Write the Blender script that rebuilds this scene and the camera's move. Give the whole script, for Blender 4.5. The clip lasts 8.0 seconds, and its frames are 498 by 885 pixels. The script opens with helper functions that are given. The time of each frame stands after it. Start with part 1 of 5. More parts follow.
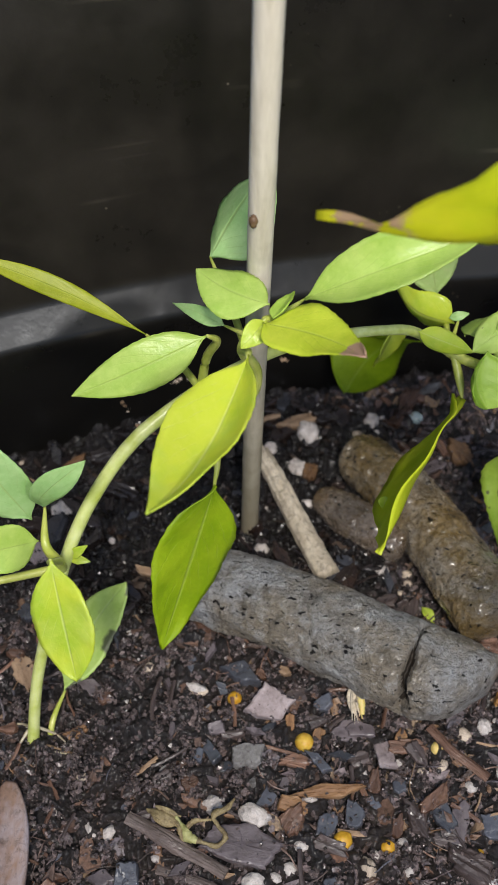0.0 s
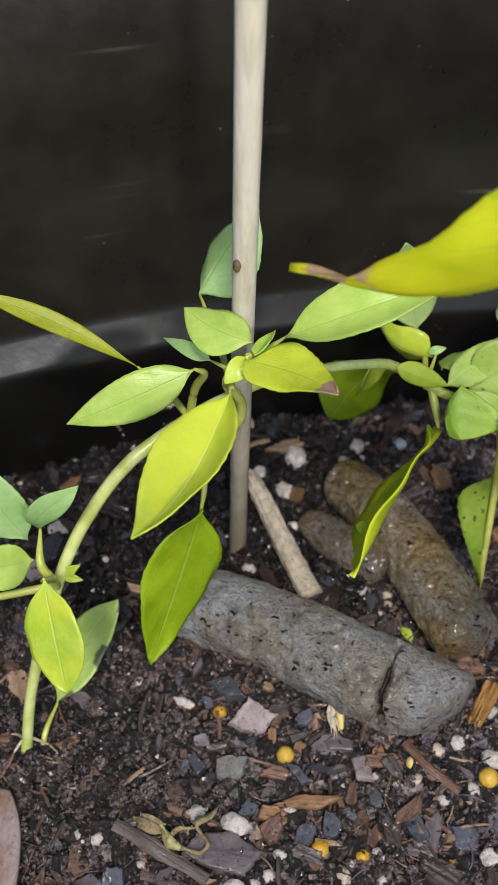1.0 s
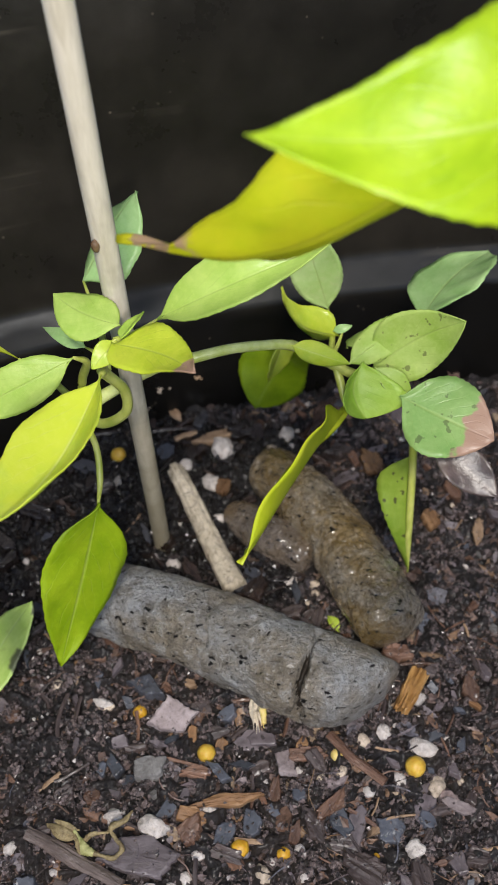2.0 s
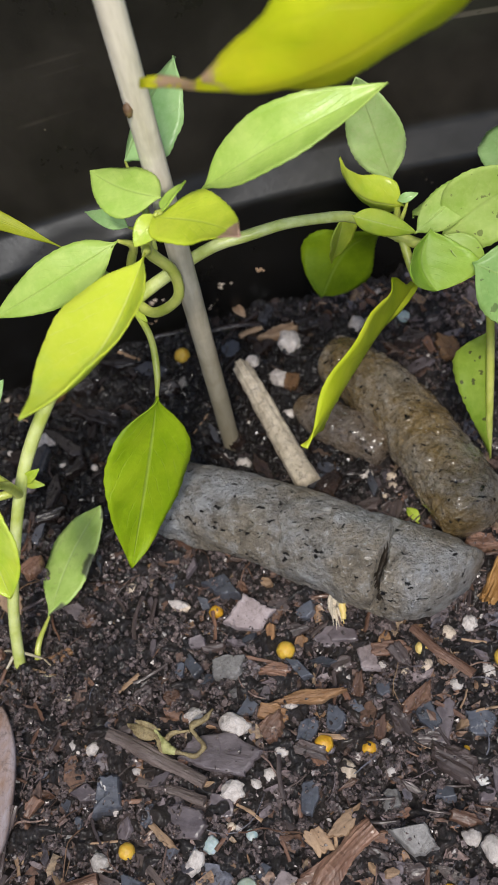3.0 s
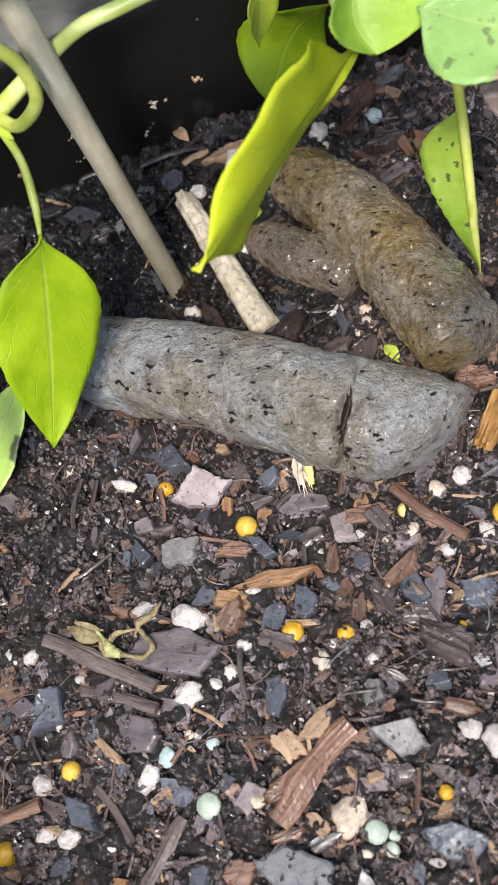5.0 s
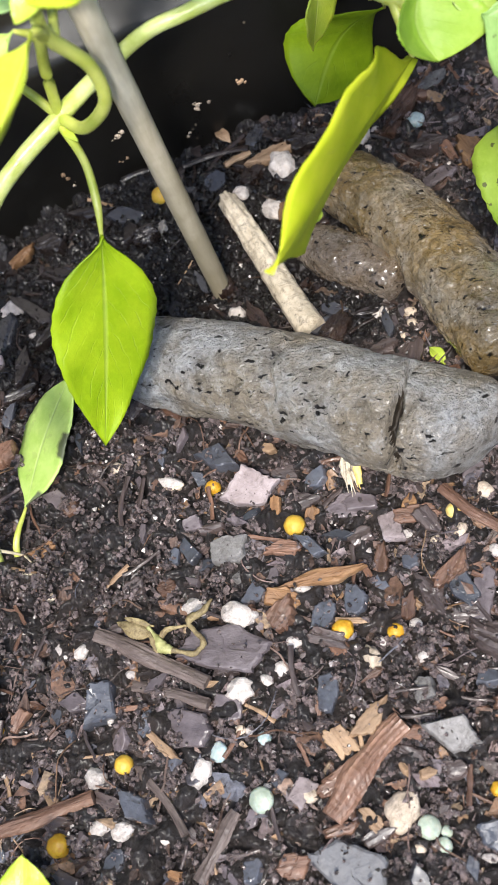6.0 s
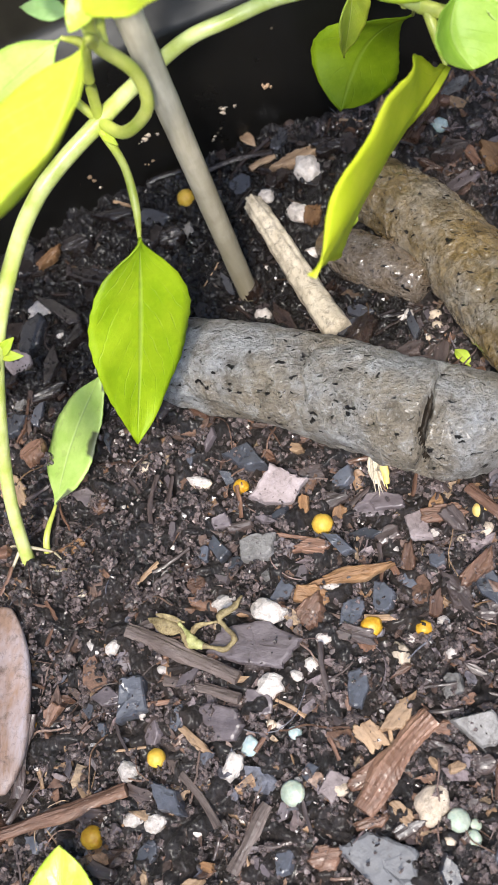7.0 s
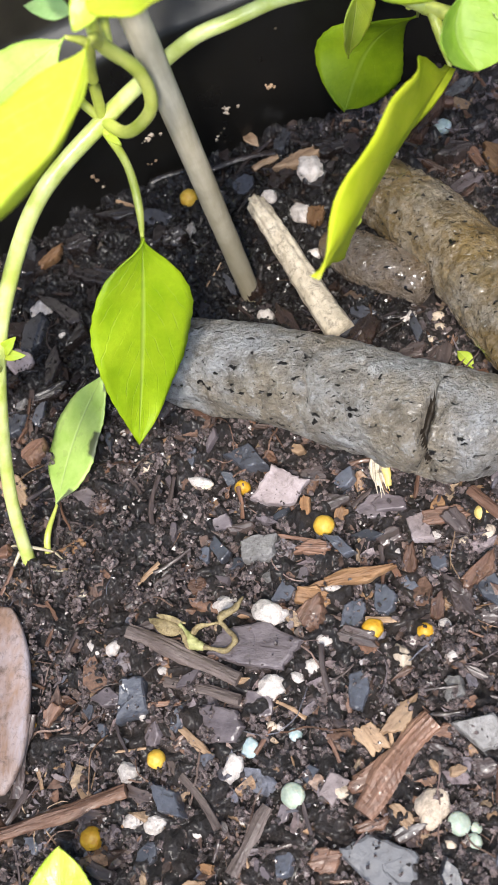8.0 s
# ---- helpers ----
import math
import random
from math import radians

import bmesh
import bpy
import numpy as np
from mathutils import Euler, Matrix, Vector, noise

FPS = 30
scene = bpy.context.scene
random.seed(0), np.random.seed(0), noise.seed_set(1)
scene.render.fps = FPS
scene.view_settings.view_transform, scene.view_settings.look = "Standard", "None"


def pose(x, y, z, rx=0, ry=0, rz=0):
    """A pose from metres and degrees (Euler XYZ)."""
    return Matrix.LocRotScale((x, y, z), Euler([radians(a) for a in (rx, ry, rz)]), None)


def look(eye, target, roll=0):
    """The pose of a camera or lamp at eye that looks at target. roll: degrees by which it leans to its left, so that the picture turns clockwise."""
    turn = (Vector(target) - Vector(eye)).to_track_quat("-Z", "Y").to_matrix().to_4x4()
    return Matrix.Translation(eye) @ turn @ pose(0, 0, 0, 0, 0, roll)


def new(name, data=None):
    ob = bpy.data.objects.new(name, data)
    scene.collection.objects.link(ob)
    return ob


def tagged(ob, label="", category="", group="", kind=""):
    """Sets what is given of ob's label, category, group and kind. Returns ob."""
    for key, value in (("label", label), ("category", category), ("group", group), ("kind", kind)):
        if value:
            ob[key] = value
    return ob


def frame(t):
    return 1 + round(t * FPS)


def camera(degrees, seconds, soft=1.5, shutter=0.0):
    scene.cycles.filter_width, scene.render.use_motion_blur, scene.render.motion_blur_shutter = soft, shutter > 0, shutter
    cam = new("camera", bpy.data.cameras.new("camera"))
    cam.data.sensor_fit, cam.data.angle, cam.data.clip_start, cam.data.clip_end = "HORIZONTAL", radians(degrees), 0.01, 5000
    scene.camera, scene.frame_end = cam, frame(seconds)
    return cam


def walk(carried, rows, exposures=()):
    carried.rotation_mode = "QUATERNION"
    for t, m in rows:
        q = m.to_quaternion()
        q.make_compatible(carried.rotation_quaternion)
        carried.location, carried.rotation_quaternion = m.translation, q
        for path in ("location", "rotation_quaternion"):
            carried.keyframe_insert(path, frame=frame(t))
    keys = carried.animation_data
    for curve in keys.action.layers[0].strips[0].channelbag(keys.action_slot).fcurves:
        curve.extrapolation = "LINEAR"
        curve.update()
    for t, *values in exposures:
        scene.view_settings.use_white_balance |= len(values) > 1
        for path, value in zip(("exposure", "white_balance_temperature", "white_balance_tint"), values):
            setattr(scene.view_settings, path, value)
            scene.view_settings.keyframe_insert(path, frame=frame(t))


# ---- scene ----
cam = camera(29.3, 8.0, soft=1.2)
# seconds, eye, rotation in degrees
PATH = [
    (0, 0.00000, 0.00000, 0.18200, 39.000, -0.000, 0.000),
    (0.5, 0.00250, -0.00345, 0.18712, 39.792, 0.083, 0.517),
    (1, 0.00312, -0.00439, 0.19071, 39.929, -0.305, 0.615),
    (1.5, 0.01361, -0.00302, 0.18552, 40.410, 0.036, 0.274),
    (1.7, 0.02115, -0.00297, 0.18468, 40.463, 0.757, -0.568),
    (2.8, 0.02472, -0.00416, 0.17885, 36.677, 6.108, -0.681),
    (3, 0.02605, -0.00246, 0.17292, 35.481, 7.825, -0.588),
    (3.5, 0.04078, 0.00098, 0.16077, 32.208, 11.972, -1.809),
    (4, 0.04705, 0.00532, 0.14424, 29.219, 13.686, -3.703),
    (4.2, 0.05500, 0.00800, 0.13900, 28.284, 15.595, -3.008),
    (4.5, 0.04827, 0.00949, 0.13952, 27.392, 14.438, -3.899),
    (5, 0.04200, 0.01041, 0.14126, 27.275, 14.106, -3.420),
    (6.5, 0.03129, 0.00951, 0.14670, 27.340, 13.620, -2.857),
    (7, 0.02992, 0.00896, 0.14812, 27.432, 13.493, -2.672),
    (7.5, 0.03012, 0.00897, 0.14778, 27.496, 13.446, -2.527),
    (8, 0.02968, 0.00927, 0.14797, 27.497, 13.372, -2.364),
]
walk(cam, [(t, pose(x, y, z, a, b, c)) for t, x, y, z, a, b, c in PATH],
     [(0.0, 0.15), (1.7, 0.22), (3.0, 0.22), (3.5, 0.55), (4.0, 0.8), (4.5, 0.5), (5.2, 1.12), (6.5, 1.12), (8.0, 1.1)])
cam.data.dof.use_dof = True
cam.data.dof.focus_distance = 0.155
cam.data.dof.aperture_fstop = 52.0

# ---- world and light ----
SUN_EL, SUN_AZ = 58.0, -4.0   # height, and degrees from the front towards the left; hazy, so its light is soft
world = bpy.data.worlds.new("sky")
scene.world = world
world.use_nodes = True
wn = world.node_tree
sky = wn.nodes.new("ShaderNodeTexSky")
sky.sky_type = "NISHITA"
sky.sun_disc = False
sky.sun_elevation = radians(SUN_EL)
sky.sun_rotation = radians(180 + SUN_AZ)
wn.links.new(sky.outputs[0], wn.nodes["Background"].inputs[0])
wn.nodes["Background"].inputs[1].default_value = 0.11
sun = new("sun", bpy.data.lights.new("sun", "SUN"))
sun.data.energy = 2.0
sun.data.angle = radians(8.0)
sun.data.color = (1.0, 0.94, 0.86)
sun.matrix_world = look((-math.sin(radians(SUN_AZ)) * 2, -math.cos(radians(SUN_AZ)) * 2, 2 * math.tan(radians(SUN_EL))), (0, 0, 0))

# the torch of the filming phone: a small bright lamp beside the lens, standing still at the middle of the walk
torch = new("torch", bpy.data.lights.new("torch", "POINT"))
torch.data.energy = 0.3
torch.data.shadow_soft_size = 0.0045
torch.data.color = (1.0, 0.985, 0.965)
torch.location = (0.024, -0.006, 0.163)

# ---- materials ----
rng = random.Random(7)


class Nodes:
    """A small builder for node materials."""

    def __init__(self, name):
        self.mat = bpy.data.materials.new(name)
        self.mat.use_nodes = True
        self.tree = self.mat.node_tree
        self.bsdf = self.tree.nodes["Principled BSDF"]
        self.out = self.tree.nodes["Material Output"]

    def add(self, kind, **inputs):
        node = self.tree.nodes.new(kind)
        for key, value in inputs.items():
            self.put(node.inputs[key.replace("_", " ")], value)
        return node

    def put(self, socket, value):
        if isinstance(value, bpy.types.NodeSocket):
            self.tree.links.new(value, socket)
        else:
            socket.default_value = value

    def place(self):
        return self.add("ShaderNodeNewGeometry").outputs["Position"]

    def local(self):
        return self.add("ShaderNodeTexCoord").outputs["Object"]

    def chance(self):
        return self.add("ShaderNodeObjectInfo").outputs["Random"]

    def island(self):
        return self.add("ShaderNodeNewGeometry").outputs["Random Per Island"]

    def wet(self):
        """A soaked patch of soil between the droppings and the planter wall, with leaf shade painted into it: 1 inside,
        0 outside.
        """
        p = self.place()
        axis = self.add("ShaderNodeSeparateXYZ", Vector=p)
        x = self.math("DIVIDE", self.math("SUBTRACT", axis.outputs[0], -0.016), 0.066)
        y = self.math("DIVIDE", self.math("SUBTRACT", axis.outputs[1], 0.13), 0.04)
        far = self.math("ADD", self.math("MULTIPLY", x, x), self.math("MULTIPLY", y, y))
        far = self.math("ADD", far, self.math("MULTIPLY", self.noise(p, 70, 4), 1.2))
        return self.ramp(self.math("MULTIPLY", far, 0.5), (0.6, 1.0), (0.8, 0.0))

    def noise(self, vector, scale, detail=4.0, rough=0.6, distortion=0.0):
        return self.add("ShaderNodeTexNoise", Vector=vector, Scale=scale, Detail=detail, Roughness=rough, Distortion=distortion).outputs["Fac"]

    def cells(self, vector, scale, feature="F1"):
        node = self.add("ShaderNodeTexVoronoi", Vector=vector, Scale=scale)
        node.feature = feature
        return node.outputs["Distance"]

    def ramp(self, fac, *stops):
        node = self.add("ShaderNodeValToRGB", Fac=fac)
        bar = node.color_ramp
        while len(bar.elements) < len(stops):
            bar.elements.new(0.5)
        for item, (at, colour) in zip(bar.elements, stops):
            item.position = at
            item.color = (*colour, 1) if not isinstance(colour, (int, float)) else (colour, colour, colour, 1)
        return node.outputs["Color"]

    def math(self, op, a, b=0.0, c=0.0, clamp=False):
        node = self.add("ShaderNodeMath")
        node.operation, node.use_clamp = op, clamp
        for socket, value in zip(node.inputs, (a, b, c)):
            self.put(socket, value)
        return node.outputs[0]

    def mix(self, fac, a, b, how="MIX"):
        node = self.tree.nodes.new("ShaderNodeMix")
        node.data_type, node.blend_type = "RGBA", how
        for socket, value in zip((node.inputs[0], node.inputs[6], node.inputs[7]), (fac, a, b)):
            if isinstance(value, tuple) and len(value) == 3:
                value = (*value, 1)
            self.put(socket, value)
        return node.outputs[2]

    def bump(self, height, strength=0.5, distance=0.001):
        return self.add("ShaderNodeBump", Height=height, Strength=strength, Distance=distance).outputs[0]

    def surface(self, colour, rough=0.6, normal=None, **more):
        self.put(self.bsdf.inputs["Base Color"], (*colour, 1) if isinstance(colour, tuple) else colour)
        self.put(self.bsdf.inputs["Roughness"], rough)
        if normal is not None:
            self.put(self.bsdf.inputs["Normal"], normal)
        for key, value in more.items():
            self.put(self.bsdf.inputs[key.replace("_", " ")], value)
        return self.mat


def mottled(name, dark, light, pale=None, scale=400.0, rough=(0.35, 0.75), bump=0.6, depth=0.0006, islands=False, spread=0.5, stretch=(1, 1, 1), dirt=0.65, soak_shade=0.0, film=0.0, bloom=0.52):
    """Mineral or woody stuff: two tones with grain, a lighter bloom, and a chance shift for each piece."""
    m = Nodes(name)
    v = m.add("ShaderNodeMapping", Vector=m.local(), Scale=stretch).outputs[0]
    pick = m.island() if islands else m.chance()
    big = m.noise(v, scale, 3)
    fine = m.noise(v, scale * 5, 4, 0.7)
    tone = m.math("ADD", m.math("MULTIPLY", big, 0.65), m.math("MULTIPLY", fine, 0.35))
    c = m.mix(m.ramp(tone, (0.32, 0.0), (0.68, 1.0)), dark, light)
    if pale:
        c = m.mix(m.math("MULTIPLY", m.ramp(m.noise(v, scale * 0.6, 5, 0.75, 0.4), (bloom, 0.0), (bloom + 0.18, 1.0)), 0.7), c, pale)
    if dirt:
        soiled = m.ramp(m.noise(m.place(), 560, 6, 0.8, 0.4), (0.5, 0.0), (0.66, 1.0))
        c = m.mix(m.math("MULTIPLY", soiled, dirt), c, (0.035, 0.023, 0.017))
    shift = m.math("ADD", m.math("MULTIPLY", pick, spread), 1.0 - spread / 2)
    c = m.mix(1.0, c, m.add("ShaderNodeCombineColor", Red=shift, Green=shift, Blue=shift).outputs[0], "MULTIPLY")
    r = m.ramp(m.noise(v, scale * 1.5, 3), (0.35, rough[0]), (0.65, rough[1]))
    if soak_shade:
        # inside the patch, damp and painted leaf shade together darken the tone
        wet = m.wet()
        c = m.mix(m.math("MULTIPLY", wet, soak_shade), c, (0.009, 0.0066, 0.006))
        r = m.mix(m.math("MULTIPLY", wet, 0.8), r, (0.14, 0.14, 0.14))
    h = m.math("ADD", m.math("MULTIPLY", big, 0.6), m.math("MULTIPLY", fine, 0.5))
    return m.surface(c, r, m.bump(h, bump, depth), Coat_Weight=film, Coat_Roughness=0.22)


SLATE = mottled("slate", (0.045, 0.049, 0.06), (0.1, 0.105, 0.127), (0.15, 0.155, 0.18), 190, (0.28, 0.5), bump=0.6, dirt=0.4, spread=1.0, film=0.3, soak_shade=0.6)
DARK = mottled("dark_bark", (0.03, 0.022, 0.02), (0.1, 0.072, 0.066), (0.17, 0.13, 0.125), 240, (0.25, 0.65), stretch=(0.35, 1.9, 1), dirt=0.3, film=0.35, soak_shade=0.9)
MAUVE = mottled("mauve_bark", (0.085, 0.068, 0.072), (0.185, 0.152, 0.16), (0.25, 0.215, 0.23), 200, (0.28, 0.55), stretch=(0.7, 1.3, 1), dirt=0.35, film=0.25, soak_shade=0.9)
BARK = mottled("bark", (0.072, 0.036, 0.023), (0.24, 0.13, 0.085), (0.36, 0.245, 0.185), 260, (0.26, 0.55), stretch=(0.3, 2.2, 1), bump=0.9, dirt=0.35, spread=0.8, film=0.25, soak_shade=0.9)
WOOD = mottled("wood", (0.13, 0.06, 0.025), (0.36, 0.2, 0.095), (0.45, 0.31, 0.19), 260, (0.4, 0.7), stretch=(0.3, 2.2, 1), bump=0.8, dirt=0.35, spread=0.6, soak_shade=0.5)
PLATE = mottled("weathered_bark_plate", (0.14, 0.084, 0.056), (0.26, 0.165, 0.12), (0.34, 0.31, 0.34), 110, (0.45, 0.75), stretch=(0.45, 1.3, 1), bump=0.9, dirt=0.6, bloom=0.42)
GREY = mottled("grey_slate", (0.085, 0.085, 0.092), (0.135, 0.135, 0.143), (0.17, 0.17, 0.18), 130, (0.45, 0.65), bump=0.4, dirt=0.35)
STICK = mottled("weathered_stick", (0.075, 0.055, 0.047), (0.2, 0.152, 0.134), (0.29, 0.235, 0.21), 240, (0.35, 0.65), stretch=(0.25, 2.2, 1), bump=0.9, dirt=0.35, film=0.2)
STUB = mottled("orange_wood", (0.2, 0.085, 0.02), (0.5, 0.27, 0.08), (0.6, 0.42, 0.2), 260, (0.35, 0.65), stretch=(0.3, 2.2, 1), bump=0.9, dirt=0.3)
TAN = mottled("tan_litter", (0.22, 0.13, 0.07), (0.48, 0.33, 0.21), None, 200, (0.5, 0.8), stretch=(0.4, 2, 1), dirt=0.4)
PINK = mottled("pinkish_stone", (0.2, 0.155, 0.15), (0.38, 0.315, 0.315), (0.52, 0.47, 0.49), 260, (0.55, 0.85), dirt=0.4)
PALE = mottled("pale_grey_stone", (0.13, 0.122, 0.115), (0.3, 0.285, 0.275), (0.42, 0.4, 0.39), 300, (0.5, 0.8), bump=1.0, dirt=0.6)
PERLITE = mottled("perlite", (0.44, 0.38, 0.34), (0.8, 0.74, 0.7), (0.6, 0.48, 0.39), 600, (0.75, 0.95), 1.0, 0.0007, spread=0.3, dirt=0.45)
CREAM = mottled("cream_grit", (0.42, 0.33, 0.24), (0.72, 0.6, 0.48), None, 500, (0.6, 0.9), spread=0.2, dirt=0.55)
STRAW = mottled("straw", (0.45, 0.37, 0.26), (0.76, 0.67, 0.53), (0.2, 0.155, 0.11), 260, (0.5, 0.8), stretch=(1, 1, 0.35), bump=0.8, dirt=0.7)
CRUMB = mottled("soil_crumb", (0.016, 0.0115, 0.011), (0.235, 0.18, 0.172), None, 1100, (0.2, 0.55), 1.0, 0.0008, islands=True, spread=1.6, dirt=0.0, soak_shade=1.0, film=0.6)


def bits_material():
    """Mixed fine litter: each splinter takes its own tone."""
    m = Nodes("mixed_litter")
    v = m.local()
    pick = m.island()
    c = m.ramp(pick, (0.0, (0.05, 0.034, 0.028)), (0.2, (0.13, 0.08, 0.062)), (0.4, (0.23, 0.125, 0.08)), (0.55, (0.13, 0.135, 0.165)), (0.72, (0.26, 0.2, 0.205)), (0.9, (0.3, 0.17, 0.088)), (1.0, (0.4, 0.29, 0.19)))
    c = m.mix(m.ramp(m.noise(v, 900, 4, 0.7), (0.35, 0.7), (0.65, 0.0)), c, (0.015, 0.01, 0.008))
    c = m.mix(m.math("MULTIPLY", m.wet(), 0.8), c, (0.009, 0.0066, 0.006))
    return m.surface(c, m.ramp(m.noise(v, 500, 3), (0.35, 0.32), (0.65, 0.75)), m.bump(m.noise(v, 1500, 4), 0.6, 0.0004))


BITS = bits_material()
GRIT = mottled("white_grit", (0.4, 0.36, 0.33), (0.75, 0.7, 0.66), None, 600, (0.6, 0.9), islands=True, spread=0.6, dirt=0.3)


def prill_material(name, core, rim):
    m = Nodes(name)
    v = m.local()
    c = m.mix(m.ramp(m.noise(v, 500, 4, 0.7), (0.35, 0.0), (0.7, 1.0)), core, rim)
    spots = m.ramp(m.noise(v, 900, 2), (0.68, 0.0), (0.74, 1.0))
    c = m.mix(m.math("MULTIPLY", spots, 0.6), c, (0.12, 0.05, 0.01))
    return m.surface(c, 0.45, m.bump(m.noise(v, 900, 4), 0.5, 0.0004), Subsurface_Weight=0.3, Subsurface_Radius=(0.001, 0.0006, 0.0003))


YELLOW = prill_material("yellow_prill", (0.56, 0.33, 0.035), (0.74, 0.5, 0.08))
AMBER = prill_material("amber_prill", (0.5, 0.25, 0.015), (0.7, 0.42, 0.04))
LEMON = prill_material("pale_yellow_prill", (0.68, 0.5, 0.14), (0.8, 0.65, 0.25))
MINT = prill_material("mint_prill", (0.3, 0.36, 0.28), (0.5, 0.55, 0.46))
TEAL = prill_material("teal_prill", (0.28, 0.38, 0.38), (0.52, 0.58, 0.57))


def soil_material():
    m = Nodes("wet_potting_soil")
    v = m.place()
    big = m.noise(v, 60, 4)
    mid = m.noise(v, 420, 5, 0.7)
    fine = m.noise(v, 1800, 4, 0.75)
    c = m.ramp(mid, (0.3, (0.005, 0.0034, 0.003)), (0.52, (0.016, 0.012, 0.0115)), (0.75, (0.055, 0.043, 0.042)))
    c = m.mix(m.ramp(big, (0.45, 0.0), (0.65, 0.5)), c, (0.036, 0.021, 0.013))
    # soil of the patch: wet gloss, and a tone that holds leaf shade too
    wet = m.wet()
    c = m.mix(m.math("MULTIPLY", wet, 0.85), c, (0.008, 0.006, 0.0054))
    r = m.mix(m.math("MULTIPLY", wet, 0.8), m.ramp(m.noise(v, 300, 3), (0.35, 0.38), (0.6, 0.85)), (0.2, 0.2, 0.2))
    h = m.math("ADD", m.math("MULTIPLY", mid, 1.0), m.math("MULTIPLY", fine, 0.5))
    return m.surface(c, r, m.bump(h, 1.0, 0.0016), Coat_Weight=0.3, Coat_Roughness=0.3)


def wall_material():
    m = Nodes("scuffed_black_plastic")
    v = m.place()
    dust = m.ramp(m.noise(v, 45, 6, 0.7), (0.35, 0.0), (0.75, 1.0))
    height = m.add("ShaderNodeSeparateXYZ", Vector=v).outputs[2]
    # shade below the ledge is painted in: this height mask blackens the wall
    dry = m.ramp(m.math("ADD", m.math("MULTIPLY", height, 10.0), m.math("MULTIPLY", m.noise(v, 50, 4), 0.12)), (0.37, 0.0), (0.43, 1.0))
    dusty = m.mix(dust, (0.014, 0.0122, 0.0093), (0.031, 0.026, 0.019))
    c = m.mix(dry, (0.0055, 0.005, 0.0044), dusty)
    upward = m.add("ShaderNodeSeparateXYZ", Vector=m.add("ShaderNodeNewGeometry").outputs["Normal"]).outputs[2]
    # the ledge's sunlit band is put into the colour of upward faces
    ledge_light = m.math("MULTIPLY", m.ramp(upward, (0.3, 0.0), (0.6, 1.0)), m.ramp(m.noise(v, 80, 4), (0.3, 0.55), (0.6, 1.0)))
    c = m.mix(ledge_light, c, (0.018, 0.0172, 0.016))
    turned = m.add("ShaderNodeMapping", Vector=v, Rotation=(0, radians(58), 0), Scale=(9, 9, 260)).outputs[0]
    scratch = m.math("MULTIPLY", m.ramp(m.noise(turned, 1.0, 2), (0.64, 0.0), (0.7, 1.0)), m.ramp(m.noise(v, 30, 2), (0.48, 0.0), (0.62, 1.0)))
    c = m.mix(m.math("MULTIPLY", scratch, 0.4), c, (0.16, 0.135, 0.1))
    specks = m.math("MULTIPLY", m.ramp(m.cells(v, 330), (0.05, 1.0), (0.12, 0.0)), m.ramp(m.noise(v, 60, 2), (0.6, 0.0), (0.66, 1.0)))
    c = m.mix(m.math("MULTIPLY", specks, 0.5), c, (0.22, 0.18, 0.13))
    return m.surface(c, m.ramp(dust, (0.0, 0.26), (1.0, 0.45)), m.bump(m.noise(v, 300, 4), 0.12, 0.0005), Specular_IOR_Level=0.38)


